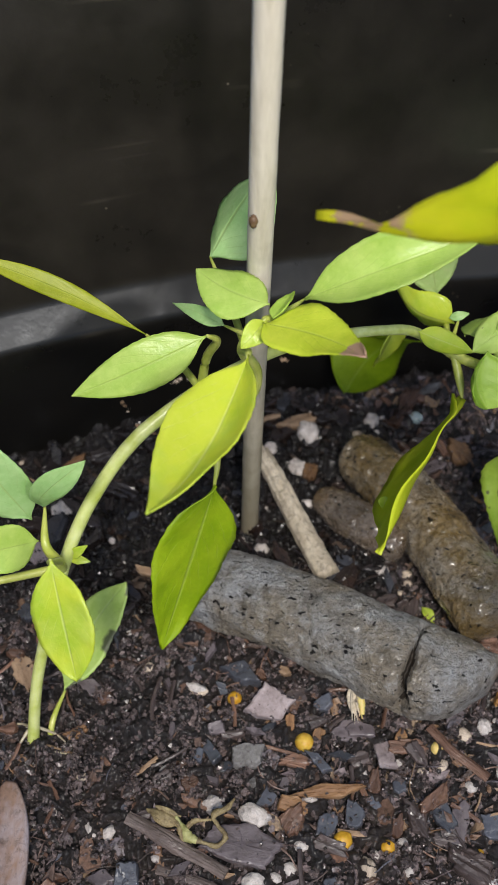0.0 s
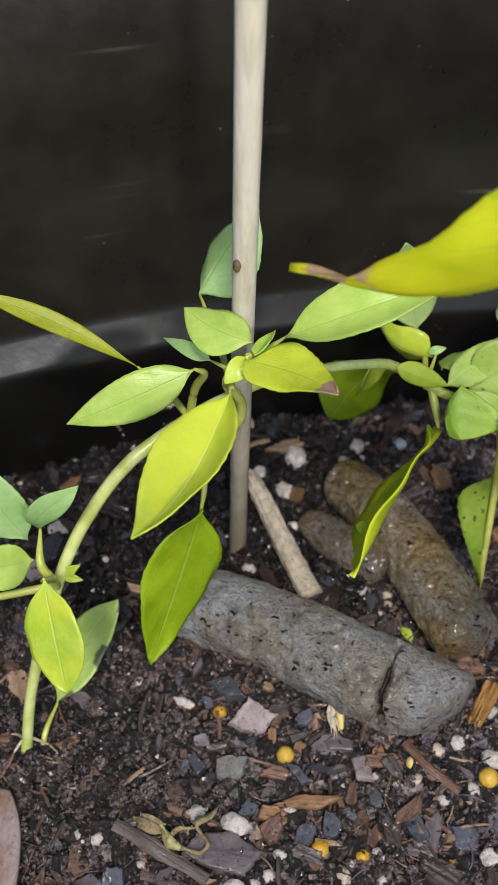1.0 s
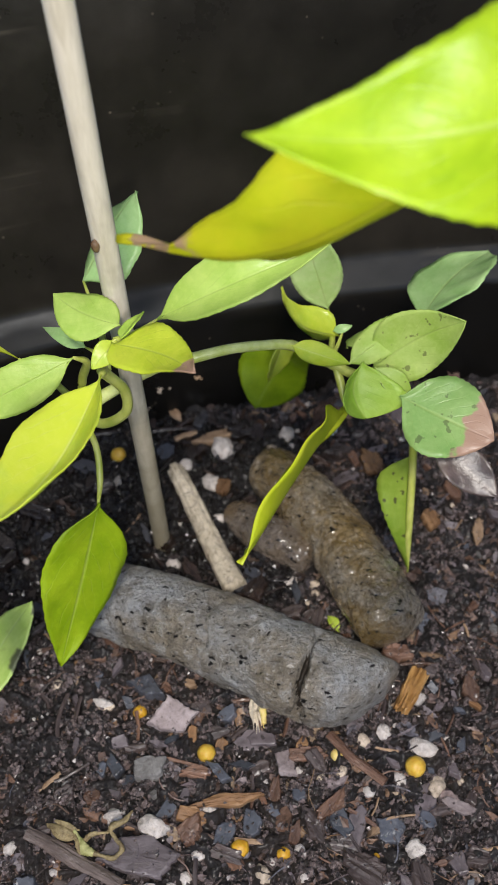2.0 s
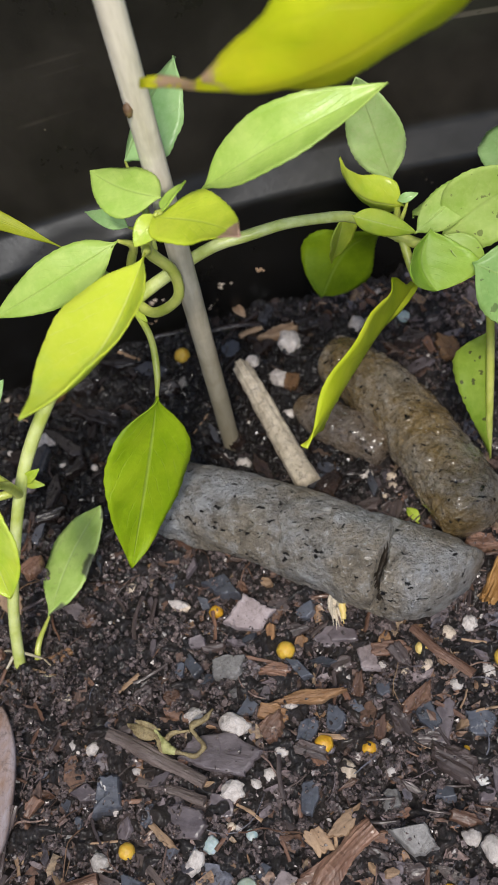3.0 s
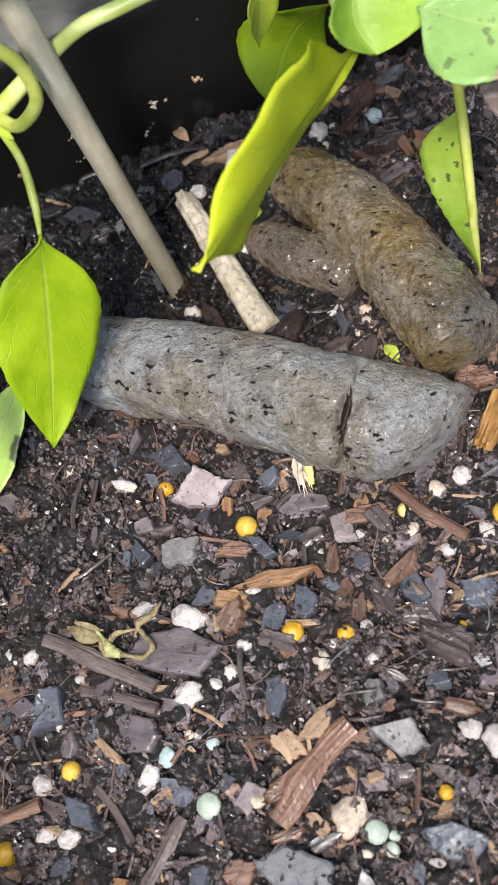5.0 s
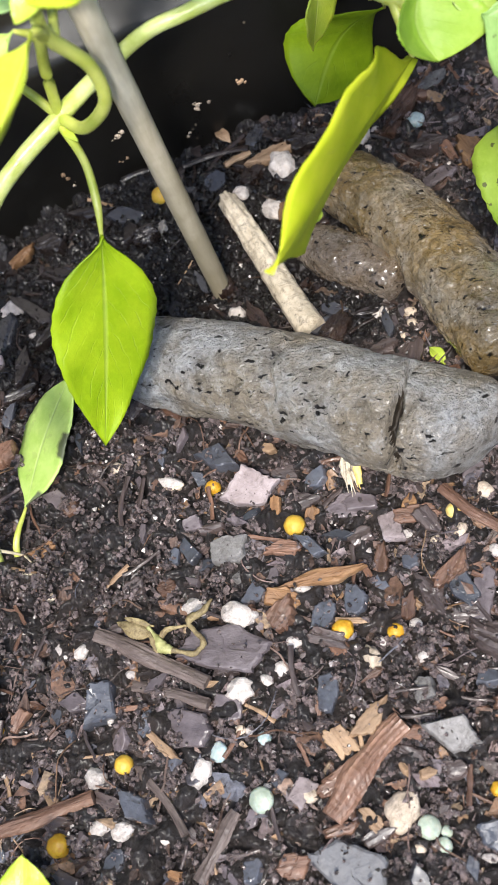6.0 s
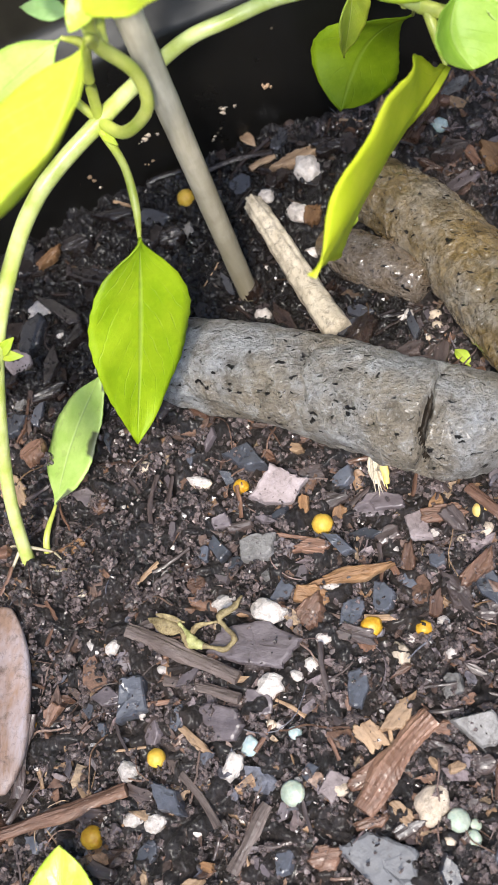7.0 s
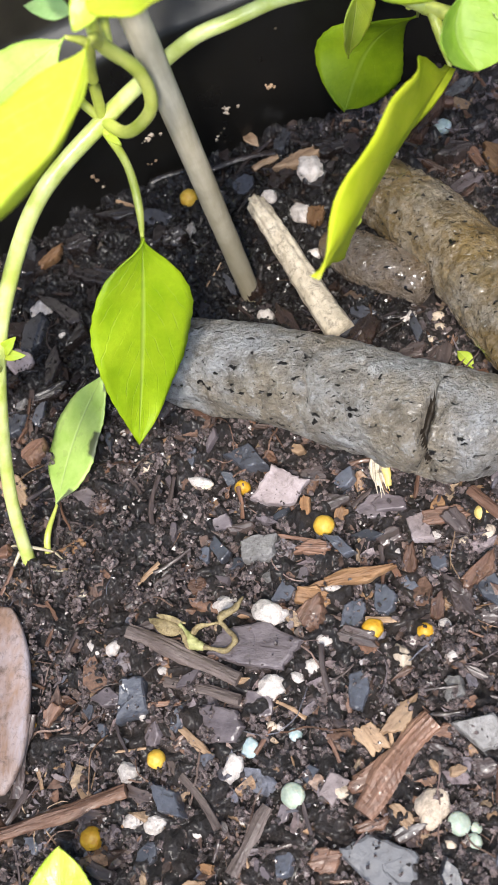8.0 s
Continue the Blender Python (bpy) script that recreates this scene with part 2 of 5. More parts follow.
def leaf_material(name, deep, bright, vein=(0.45, 0.55, 0.15), glow=0.35, spots=0.0, burnt=0.0, gloss=0.42, yellow=None, rim=0.0, rot=0.0, scorch=0.0):
    """A living blade: UV runs from stalk to tip (u) and across (v)."""
    m = Nodes(name)
    uv = m.add("ShaderNodeSeparateXYZ", Vector=m.add("ShaderNodeUVMap").outputs[0])
    u, v = uv.outputs[0], uv.outputs[1]
    p = m.place()
    away = m.math("ABSOLUTE", m.math("SUBTRACT", v, 0.5))
    c = m.mix(m.ramp(m.noise(p, 170, 4, 0.65), (0.35, 0.0), (0.68, 1.0)), deep, bright)
    if yellow:
        c = m.mix(m.math("MULTIPLY", m.ramp(m.noise(p, 90, 3, 0.6), (0.42, 0.0), (0.62, 1.0)), 0.8), c, yellow)
    c = m.mix(m.math("MULTIPLY", m.ramp(m.noise(p, 900, 3), (0.5, 0.0), (0.72, 1.0)), 0.25), c, tuple(min(0.85, x * 1.25) for x in bright))
    rib = m.ramp(away, (0.0, 1.0), (0.012, 0.7), (0.028, 0.0))
    wobble = m.math("MULTIPLY", m.noise(p, 260, 2), 0.9)
    phase = m.math("ADD", m.math("SUBTRACT", m.math("MULTIPLY", u, 8.0), m.math("MULTIPLY", away, 7.0)), wobble)
    side = m.ramp(m.math("ABSOLUTE", m.math("SUBTRACT", m.math("FRACT", phase), 0.5)), (0.0, 1.0), (0.03, 0.5), (0.07, 0.0))
    side = m.math("MULTIPLY", side, m.ramp(m.noise(p, 300, 2), (0.45, 0.1), (0.62, 0.9)))
    lines = m.math("MAXIMUM", m.math("MULTIPLY", rib, 0.7), m.math("MULTIPLY", side, 0.4))
    c = m.mix(m.math("MULTIPLY", lines, 0.5), c, vein)
    if spots:
        dark = m.ramp(m.noise(p, 520, 3, 0.5), (0.64, 0.0), (0.66, 1.0))
        c = m.mix(m.math("MULTIPLY", dark, spots), c, (0.05, 0.03, 0.025))
    if rot:      # a decayed edge, in two stretches along one side
        edge = m.math("ADD", v, m.math("MULTIPLY", m.noise(p, 300, 3), 0.22))
        run = m.math("SINE", m.math("ADD", m.math("MULTIPLY", u, 13.0), m.math("MULTIPLY", m.noise(p, 200, 2), 2.0)))
        black = m.math("MULTIPLY", m.ramp(edge, (0.93, 0.0), (0.99, rot)), m.ramp(run, (0.1, 0.0), (0.4, 1.0)))
        c = m.mix(black, c, (0.05, 0.045, 0.05))
    if burnt:
        end = m.math("ADD", u, m.math("MULTIPLY", m.noise(p, 220, 3), 0.3))
        dead = m.ramp(end, (1.1 - burnt * 0.4, 0.0), (1.13 - burnt * 0.4, 1.0))
        c = m.mix(dead, c, (0.5, 0.31, 0.22))
    if scorch:   # bleached pink patches towards the tip
        patch = m.math("MULTIPLY", m.ramp(m.noise(p, 330, 3, 0.55), (0.54, 0.0), (0.58, scorch)), m.ramp(u, (0.68, 0.0), (0.74, 1.0)))
        c = m.mix(patch, c, (0.62, 0.4, 0.3))
    if rim:
        near = m.math("ADD", away, m.math("MULTIPLY", m.noise(p, 120, 3), 0.2))
        c = m.mix(m.ramp(near, (0.36, 0.0), (0.48, 0.9)), c, (0.62, 0.44, 0.015))
        c = m.mix(m.ramp(near, (0.51, 0.0), (0.58, 0.9)), c, (0.36, 0.22, 0.1))
    fine = m.noise(p, 1500, 3)
    h = m.math("SUBTRACT", m.math("MULTIPLY", fine, 0.3), m.math("MULTIPLY", lines, 0.8))
    normal = m.bump(h, 0.35, 0.0005)
    m.surface(c, gloss, normal)
    through_light = m.add("ShaderNodeBsdfTranslucent", Color=m.mix(0.22, c, (0.5, 0.6, 0.02)), Normal=normal)
    both = m.add("ShaderNodeMixShader", Fac=glow)
    m.tree.links.new(m.bsdf.outputs[0], both.inputs[1])
    m.tree.links.new(through_light.outputs[0], both.inputs[2])
    m.tree.links.new(both.outputs[0], m.out.inputs[0])
    return m.mat


LEAF = leaf_material("green_leaf", (0.4, 0.62, 0.06), (0.55, 0.74, 0.13), glow=0.34)
LEAF_FOLD = leaf_material("folded_lime_leaf", (0.66, 0.76, 0.02), (0.8, 0.85, 0.06), glow=0.45)
LEAF_COOL = leaf_material("blue_green_leaf", (0.36, 0.62, 0.2), (0.53, 0.76, 0.32), gloss=0.28, glow=0.28)
LEAF_LONG = leaf_material("two_toned_leaf", (0.43, 0.63, 0.1), (0.59, 0.75, 0.18), gloss=0.3, glow=0.26)
LEAF_LIME = leaf_material("yellow_green_leaf", (0.5, 0.68, 0.05), (0.66, 0.78, 0.13), (0.8, 0.84, 0.4), yellow=(0.74, 0.8, 0.06), gloss=0.28, glow=0.32)
LEAF_OLIVE = leaf_material("olive_leaf", (0.36, 0.42, 0.01), (0.52, 0.55, 0.03), glow=0.36)
LEAF_PALE = leaf_material("pale_blue_green_leaf", (0.54, 0.76, 0.24), (0.68, 0.86, 0.36), gloss=0.3, glow=0.22)
LEAF_GOLD = leaf_material("yellowing_leaf", (0.66, 0.72, 0.015), (0.78, 0.8, 0.03), (0.72, 0.7, 0.1), yellow=(0.82, 0.76, 0.03), burnt=0.12, scorch=0.9, glow=0.6)
LEAF_EDGE = leaf_material("browned_rim_leaf", (0.15, 0.27, 0.006), (0.22, 0.34, 0.01), (0.3, 0.4, 0.04), yellow=(0.33, 0.42, 0.012), rim=1.0, glow=0.4)
LEAF_TIP = leaf_material("dead_tipped_leaf", (0.26, 0.46, 0.12), (0.38, 0.56, 0.18), gloss=0.34, spots=0.5, burnt=0.62, glow=0.28)
LEAF_SPOT = leaf_material("spotted_leaf", (0.42, 0.6, 0.1), (0.58, 0.72, 0.2), spots=0.55, glow=0.28)
LEAF_YOUNG = leaf_material("seedling_leaf", (0.42, 0.62, 0.12), (0.58, 0.75, 0.22), (0.68, 0.78, 0.4), spots=0.12, glow=0.28, rot=0.85)
LEAF_TORN = leaf_material("torn_olive_leaf", (0.24, 0.38, 0.03), (0.38, 0.5, 0.07), spots=0.8, glow=0.3)
LEAF_PINK = leaf_material("scorched_leaf", (0.56, 0.68, 0.035), (0.72, 0.8, 0.07), burnt=0.3, glow=0.3)
LEAF_DEEP = leaf_material("deep_green_leaf", (0.34, 0.52, 0.008), (0.47, 0.63, 0.018), (0.6, 0.7, 0.2), glow=0.42)
LEAF_DARK = leaf_material("dark_green_leaf", (0.19, 0.31, 0.006), (0.29, 0.41, 0.012), (0.34, 0.45, 0.08), glow=0.38)


def stem_material(name, low, high):
    m = Nodes(name)
    v = m.place()
    c = m.mix(m.ramp(m.noise(v, 220, 4), (0.35, 0.0), (0.65, 1.0)), low, high)
    return m.surface(c, 0.3, m.bump(m.noise(v, 1200, 3), 0.25, 0.0004), Subsurface_Weight=0.15, Subsurface_Radius=(0.001, 0.001, 0.0003), Coat_Weight=0.25, Coat_Roughness=0.42)


STEM = stem_material("green_stem", (0.45, 0.52, 0.1), (0.67, 0.72, 0.3))
DEAD = stem_material("dead_leaf", (0.05, 0.036, 0.031), (0.15, 0.108, 0.096))
PETIOLE = stem_material("petiole", (0.42, 0.48, 0.07), (0.6, 0.62, 0.16))
SPROUT = mottled("withered_sprout", (0.1, 0.065, 0.028), (0.45, 0.36, 0.18), None, 700, (0.5, 0.8), dirt=0.5)
LEMON_STEM = mottled("pale_neck", (0.24, 0.24, 0.06), (0.58, 0.56, 0.26), None, 500, (0.45, 0.75), dirt=0.4)
ROOT = stem_material("root", (0.4, 0.34, 0.22), (0.6, 0.53, 0.4))


def stake_material():
    m = Nodes("coated_stake")
    v = m.place()
    flat = m.add("ShaderNodeMapping", Vector=v, Scale=(500, 500, 60)).outputs[0]
    c = m.mix(m.ramp(m.noise(flat, 1.0, 4), (0.35, 0.0), (0.7, 1.0)), (0.56, 0.49, 0.375), (0.78, 0.7, 0.57))
    c = m.mix(m.ramp(m.noise(v, 120, 3), (0.5, 0.0), (0.75, 0.5)), c, (0.34, 0.29, 0.2))
    # leaf shade is painted in from the foot up, with algae and splashed soil
    height = m.add("ShaderNodeSeparateXYZ", Vector=v).outputs[2]
    film = m.ramp(m.math("ADD", m.math("MULTIPLY", height, 10.0), m.math("MULTIPLY", m.noise(v, 130, 4), 0.5)), (0.45, 0.75), (1.0, 0.0))
    c = m.mix(film, c, (0.16, 0.135, 0.075))
    return m.surface(c, 0.65, m.bump(m.noise(flat, 2.0, 3), 0.25, 0.0004), Specular_IOR_Level=0.3)


def dung_material(name, grey, brown, wet):
    m = Nodes(name)
    v = m.place()
    patch = m.ramp(m.noise(v, 55, 5, 0.65, 0.2), (0.4, 0.0), (0.6, 1.0))
    mid = m.noise(v, 260, 5, 0.7, 0.3)
    fine = m.noise(v, 1100, 5, 0.75)
    c = m.mix(patch, grey, brown)
    c = m.mix(m.ramp(mid, (0.32, 0.8), (0.5, 0.0)), c, tuple(x * 0.4 for x in brown))
    c = m.mix(m.ramp(mid, (0.55, 0.0), (0.72, 0.55)), c, tuple(min(1, x * 1.7) for x in grey))
    c = m.mix(m.ramp(fine, (0.32, 0.75), (0.47, 0.0)), c, tuple(x * 0.25 for x in brown))
    c = m.mix(m.ramp(fine, (0.56, 0.0), (0.7, 0.5)), c, tuple(min(1, x * 1.8) for x in grey))
    warp = m.add("ShaderNodeTexNoise", Vector=v, Scale=420, Detail=3.0).outputs["Color"]
    bent = m.add("ShaderNodeVectorMath", Vector=v)
    shove = m.add("ShaderNodeVectorMath")
    shove.operation = "SCALE"
    m.put(shove.inputs[0], warp)
    m.put(shove.inputs["Scale"], 0.0034)
    m.put(bent.inputs[1], shove.outputs[0])
    v2 = bent.outputs[0]
    slant = m.add("ShaderNodeMapping", Vector=v2, Scale=(1, 2.6, 1.8), Rotation=(0.4, 0.3, 0.8)).outputs[0]
    flecks = m.math("MULTIPLY", m.ramp(m.cells(slant, 330), (0.08, 1.0), (0.13, 0.0)), m.ramp(m.noise(v, 190, 2), (0.46, 0.0), (0.54, 1.0)))
    c = m.mix(m.math("MULTIPLY", flecks, 0.85), c, (0.55, 0.52, 0.47))
    tilted = m.add("ShaderNodeMapping", Vector=v2, Scale=(1, 2.8, 2.0), Rotation=(0.2, 0.5, -0.5)).outputs[0]
    pits = m.math("MULTIPLY", m.ramp(m.cells(tilted, 230), (0.13, 1.0), (0.2, 0.0)), m.ramp(m.noise(v, 100, 2), (0.36, 0.0), (0.44, 1.0)))
    slits = m.add("ShaderNodeMapping", Vector=v2, Scale=(1, 3.6, 1.6), Rotation=(0.3, -0.4, 0.9)).outputs[0]
    pits = m.math("MAXIMUM", pits, m.math("MULTIPLY", m.ramp(m.cells(slits, 430), (0.1, 0.85), (0.17, 0.0)), m.ramp(m.noise(v, 150, 2), (0.46, 0.0), (0.54, 1.0))))
    c = m.mix(pits, c, (0.01, 0.0075, 0.006))
    split = m.math("MULTIPLY", m.ramp(m.cells(v2, 420, "DISTANCE_TO_EDGE"), (0.0, 1.0), (0.07, 0.0)), m.ramp(m.noise(v, 130, 3), (0.47, 0.0), (0.6, 0.12)))
    c = m.mix(m.math("MULTIPLY", split, 0.8), c, tuple(x * 0.25 for x in brown))
    r = m.ramp(m.noise(v, 220, 4), (0.35, wet), (0.65, wet + 0.32))
    h = m.math("ADD", m.math("MULTIPLY", mid, 0.7), m.math("ADD", m.math("MULTIPLY", fine, 0.4), m.math("MULTIPLY", m.noise(v, 2600, 3), 0.2)))
    h = m.math("SUBTRACT", h, m.math("MAXIMUM", m.math("MULTIPLY", pits, 1.3), m.math("MULTIPLY", split, 0.6)))
    return m.surface(c, r, m.bump(h, 1.0, 0.0028), Coat_Weight=0.9 if wet < 0.2 else 0.12, Coat_Roughness=0.2)


DUNG_GREY = dung_material("dried_grey_dung", (0.38, 0.382, 0.386), (0.29, 0.245, 0.185), 0.34)
DUNG_BROWN = dung_material("moist_brown_dung", (0.34, 0.3, 0.245), (0.265, 0.175, 0.062), 0.1)
DUNG_DARK = dung_material("wet_dark_dung", (0.225, 0.18, 0.14), (0.17, 0.1, 0.032), 0.05)
# crack inside: moist brown, with the shade of its depth put into the colour
DUNG_INSIDE = mottled("dark_crack_inside", (0.008, 0.006, 0.004), (0.035, 0.024, 0.014), None, 500, (0.4, 0.8), dirt=0.0)
STAKE = stake_material()
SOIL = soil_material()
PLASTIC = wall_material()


def paving_material():
    m = Nodes("weathered_concrete")
    v = m.place()
    c = m.mix(m.ramp(m.noise(v, 3, 6), (0.35, 0.0), (0.7, 1.0)), (0.22, 0.21, 0.19), (0.36, 0.34, 0.31))
    return m.surface(c, 0.85, m.bump(m.noise(v, 40, 5), 0.3, 0.004))


PAVING = paving_material()


# ---- building helpers ----
def thing(name, label, category, group="", at=(0, 0, 0)):
    ob = new(name)
    ob.location = at
    ob.empty_display_size = 0.01
    return tagged(ob, label, category, group)


def finish(name, bm, material, smooth=True):
    mesh = bpy.data.meshes.new(name)
    bm.normal_update()
    bm.to_mesh(mesh)
    bm.free()
    mesh.materials.append(material)
    if smooth:
        mesh.polygons.foreach_set("use_smooth", [True] * len(mesh.polygons))
    return mesh


def part(name, bm, material, parent, label="", smooth=True):
    ob = new(name, finish(name, bm, material, smooth))
    if parent:
        ob.parent = parent
        ob.matrix_parent_inverse = Matrix.Translation(-parent.location)
    return tagged(ob, label)


def glide(points, steps=8):
    """A smooth line through the points (Catmull-Rom); a point may carry a radius as its fourth number."""
    pts = [Vector(p) for p in points]
    pts = [pts[0] * 2 - pts[1]] + pts + [pts[-1] * 2 - pts[-2]]
    line = []
    for a, b, c, d in zip(pts, pts[1:], pts[2:], pts[3:]):
        for i in range(steps):
            t = i / steps
            line.append(0.5 * (2 * b + (c - a) * t + (2 * a - 5 * b + 4 * c - d) * t * t + (3 * b - a - 3 * c + d) * t ** 3))
    return line + [pts[-2]]


def tube(points, sides=12, steps=8, shape=None, squash=1.0, cap=0.6):
    """A closed tube along points (x, y, z, radius). shape(s, angle, place) gives a factor for the radius."""
    line = glide(points, steps)
    bm = bmesh.new()
    rings = []
    up = Vector((0.13, 0.21, 0.97))
    n = len(line)
    for i, p in enumerate(line):
        ahead = (line[min(i + 1, n - 1)].to_3d() - line[max(i - 1, 0)].to_3d()).normalized()
        side = ahead.cross(up)
        if side.length < 0.2:
            side = ahead.cross(Vector((1, 0.1, 0)))
        side.normalize()
        top = side.cross(ahead)
        ring = []
        for k in range(sides):
            a = 2 * math.pi * k / sides
            way = side * math.cos(a) + top * (math.sin(a) * squash)
            r = p[3] * (shape(i / (n - 1), a, p.to_3d() + way * p[3]) if shape else 1.0)
            ring.append(bm.verts.new(p.to_3d() + way * r))
        rings.append(ring)
    for a, b in zip(rings, rings[1:]):
        for k in range(sides):
            bm.faces.new((a[k], a[(k + 1) % sides], b[(k + 1) % sides], b[k]))
    for ring, p, q in ((rings[0], line[0], line[1]), (rings[-1], line[-1], line[-2])):
        out = (p.to_3d() - q.to_3d()).normalized()
        tip = bm.verts.new(p.to_3d() + out * p[3] * cap)
        for k in range(sides):
            bm.faces.new((ring[k], ring[(k + 1) % sides], tip))
    bmesh.ops.recalc_face_normals(bm, faces=bm.faces)
    return bm


def blade(base, tip, width, turn=0.0, bend=0.1, fold=0.25, peak=0.42, curl=0.0, facing=(0.08, -0.7, 0.7), saw=0.011, wave=0.03, sway=0.0, tail=0.0, half=False, seed=1):
    """A leaf blade from stalk to tip, with UV. turn: degrees about its length; bend: arch towards its face; fold: how far the
    edges rise above the rib; curl: how the tip lifts; sway: bow in its own plane; tail: how drawn out the tip is; half: one side torn away."""
    base, tip = Vector(base), Vector(tip)
    axis = tip - base
    size = axis.length
    ahead = axis.normalized()
    face = Vector(facing)
    face = (face - ahead * face.dot(ahead)).normalized()
    face = Matrix.Rotation(radians(turn), 3, ahead) @ face
    side = ahead.cross(face)
    power = math.log(0.5) / math.log(peak)
    bm = bmesh.new()
    layer = bm.loops.layers.uv.new("UVMap")
    long, across = 28, 6
    grid = []
    r = random.Random(seed)
    ph = [r.uniform(0, 6.28) for _ in range(4)]
    for i in range(long + 1):
        u = i / long
        w = width / 2 * (max(0.0, math.sin(math.pi * u ** power)) ** 0.8 * 0.97 + 0.03 * (1 - u))
        w *= ((1 - u) ** tail if tail else 1) * (1 - math.exp(-(u / 0.085) ** 1.4))
        row = []
        for j in range(-across, 1 if half else across + 1):
            v = j / across
            edge = abs(v)
            teeth = 1 + (saw * (1 if i % 2 else -1) if edge == 1 else 0)
            lift = bend * size * math.sin(math.pi * u) + curl * size * u ** 3 + fold * w * edge ** 1.4
            lift += wave * width * edge ** 2 * math.sin(9 * u + ph[0] + (2 if v > 0 else 0)) + 0.012 * width * math.sin(22 * u - 5 * edge + ph[1]) * edge
            off = side * (w * v * teeth + sway * size * math.sin(math.pi * u))
            row.append((bm.verts.new(base + axis * u + face * lift + off), (u, v / 2 + 0.5)))
        grid.append(row)
    for a, b in zip(grid, grid[1:]):
        for k in range(len(a) - 1):
            corners = (a[k], a[k + 1], b[k + 1], b[k])
            f = bm.faces.new([c[0] for c in corners])
            for loop, c in zip(f.loops, corners):
                loop[layer].uv = c[1]
    return bm


STALKS = []


def leaf(parent, material, base, tip, width, label="", **how):
    """A blade; it belongs to the stalk that ends at its base, where there is one."""
    near = [(ob, (end - Vector(base)).length) for owner, end, ob in STALKS if owner is parent]
    if near and min(gap for _, gap in near) < 0.004:
        parent = min(near, key=lambda item: item[1])[0]
    ob = part("leaf", blade(base, tip, width, **how), material, parent, label)
    thick = ob.modifiers.new("thickness", "SOLIDIFY")
    thick.thickness = 0.00022
    thick.offset = 0
    return ob


def stalk(parent, points, name="petiole", material=None):
    points = [*points[:-1], (*points[-1][:3], points[-1][3] * 0.45)]      # it thins out into the blade
    ob = part(name, tube(points, 10, 7), material or PETIOLE, parent)
    STALKS.append((parent, Vector(points[-1][:3]), ob))
    return ob


# ---- planter and soil ----
CX, CY, R = 0.09, -0.229, 0.40       # middle and inner radius of the round planter
GROUND = 0.0035


def planter():
    profile = [(-0.12, -0.006), (-0.02, -0.003), (0.0, -0.0015), (0.0325, 0.0), (0.0345, 0.0008), (0.0382, 0.0062), (0.041, 0.007),
               (0.09, 0.0105), (0.15, 0.0145), (0.153, 0.0172), (0.153, 0.026), (0.15, 0.028), (0.138, 0.028), (0.135, 0.0215), (0.09, 0.016), (-0.3, -0.012), (-0.3, -0.3)]
    bm = bmesh.new()
    rings = []
    turns = 240
    for z, off in profile:
        rings.append([bm.verts.new((CX + (R + off) * math.sin(2 * math.pi * k / turns), CY + (R + off) * math.cos(2 * math.pi * k / turns), z)) for k in range(turns)])
    for a, b in zip(rings, rings[1:]):
        for k in range(turns):
            bm.faces.new((a[k], a[(k + 1) % turns], b[(k + 1) % turns], b[k]))
    bmesh.ops.recalc_face_normals(bm, faces=bm.faces)
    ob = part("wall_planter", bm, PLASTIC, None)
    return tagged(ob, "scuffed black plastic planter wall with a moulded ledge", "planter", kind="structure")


planter()


def value_noise(x, y, cell, seed):
    """Smooth lattice noise in -1..1 for arrays of metres."""
    table = np.random.RandomState(seed).uniform(-1, 1, (256, 256))
    u, v = x / cell + 500, y / cell + 500
    i, j = np.floor(u).astype(int), np.floor(v).astype(int)
    a, b = u - i, v - j
    a, b = a * a * (3 - 2 * a), b * b * (3 - 2 * b)
    t = lambda p, q: table[p % 256, q % 256]
    return (t(i, j) * (1 - a) + t(i + 1, j) * a) * (1 - b) + (t(i, j + 1) * (1 - a) + t(i + 1, j + 1) * a) * b


def ground_height(x, y):
    x, y = np.asarray(x, float), np.asarray(y, float)
    h = 0.0016 * value_noise(x, y, 0.021, 1) + 0.0010 * value_noise(x, y, 0.0075, 2)
    h = h + 0.0008 * value_noise(x, y, 0.0031, 3)
    h = h - 0.0022 * np.exp(-(((x + 0.0372) / 0.007) ** 2 + ((y - 0.077) / 0.009) ** 2))
    return GROUND + h


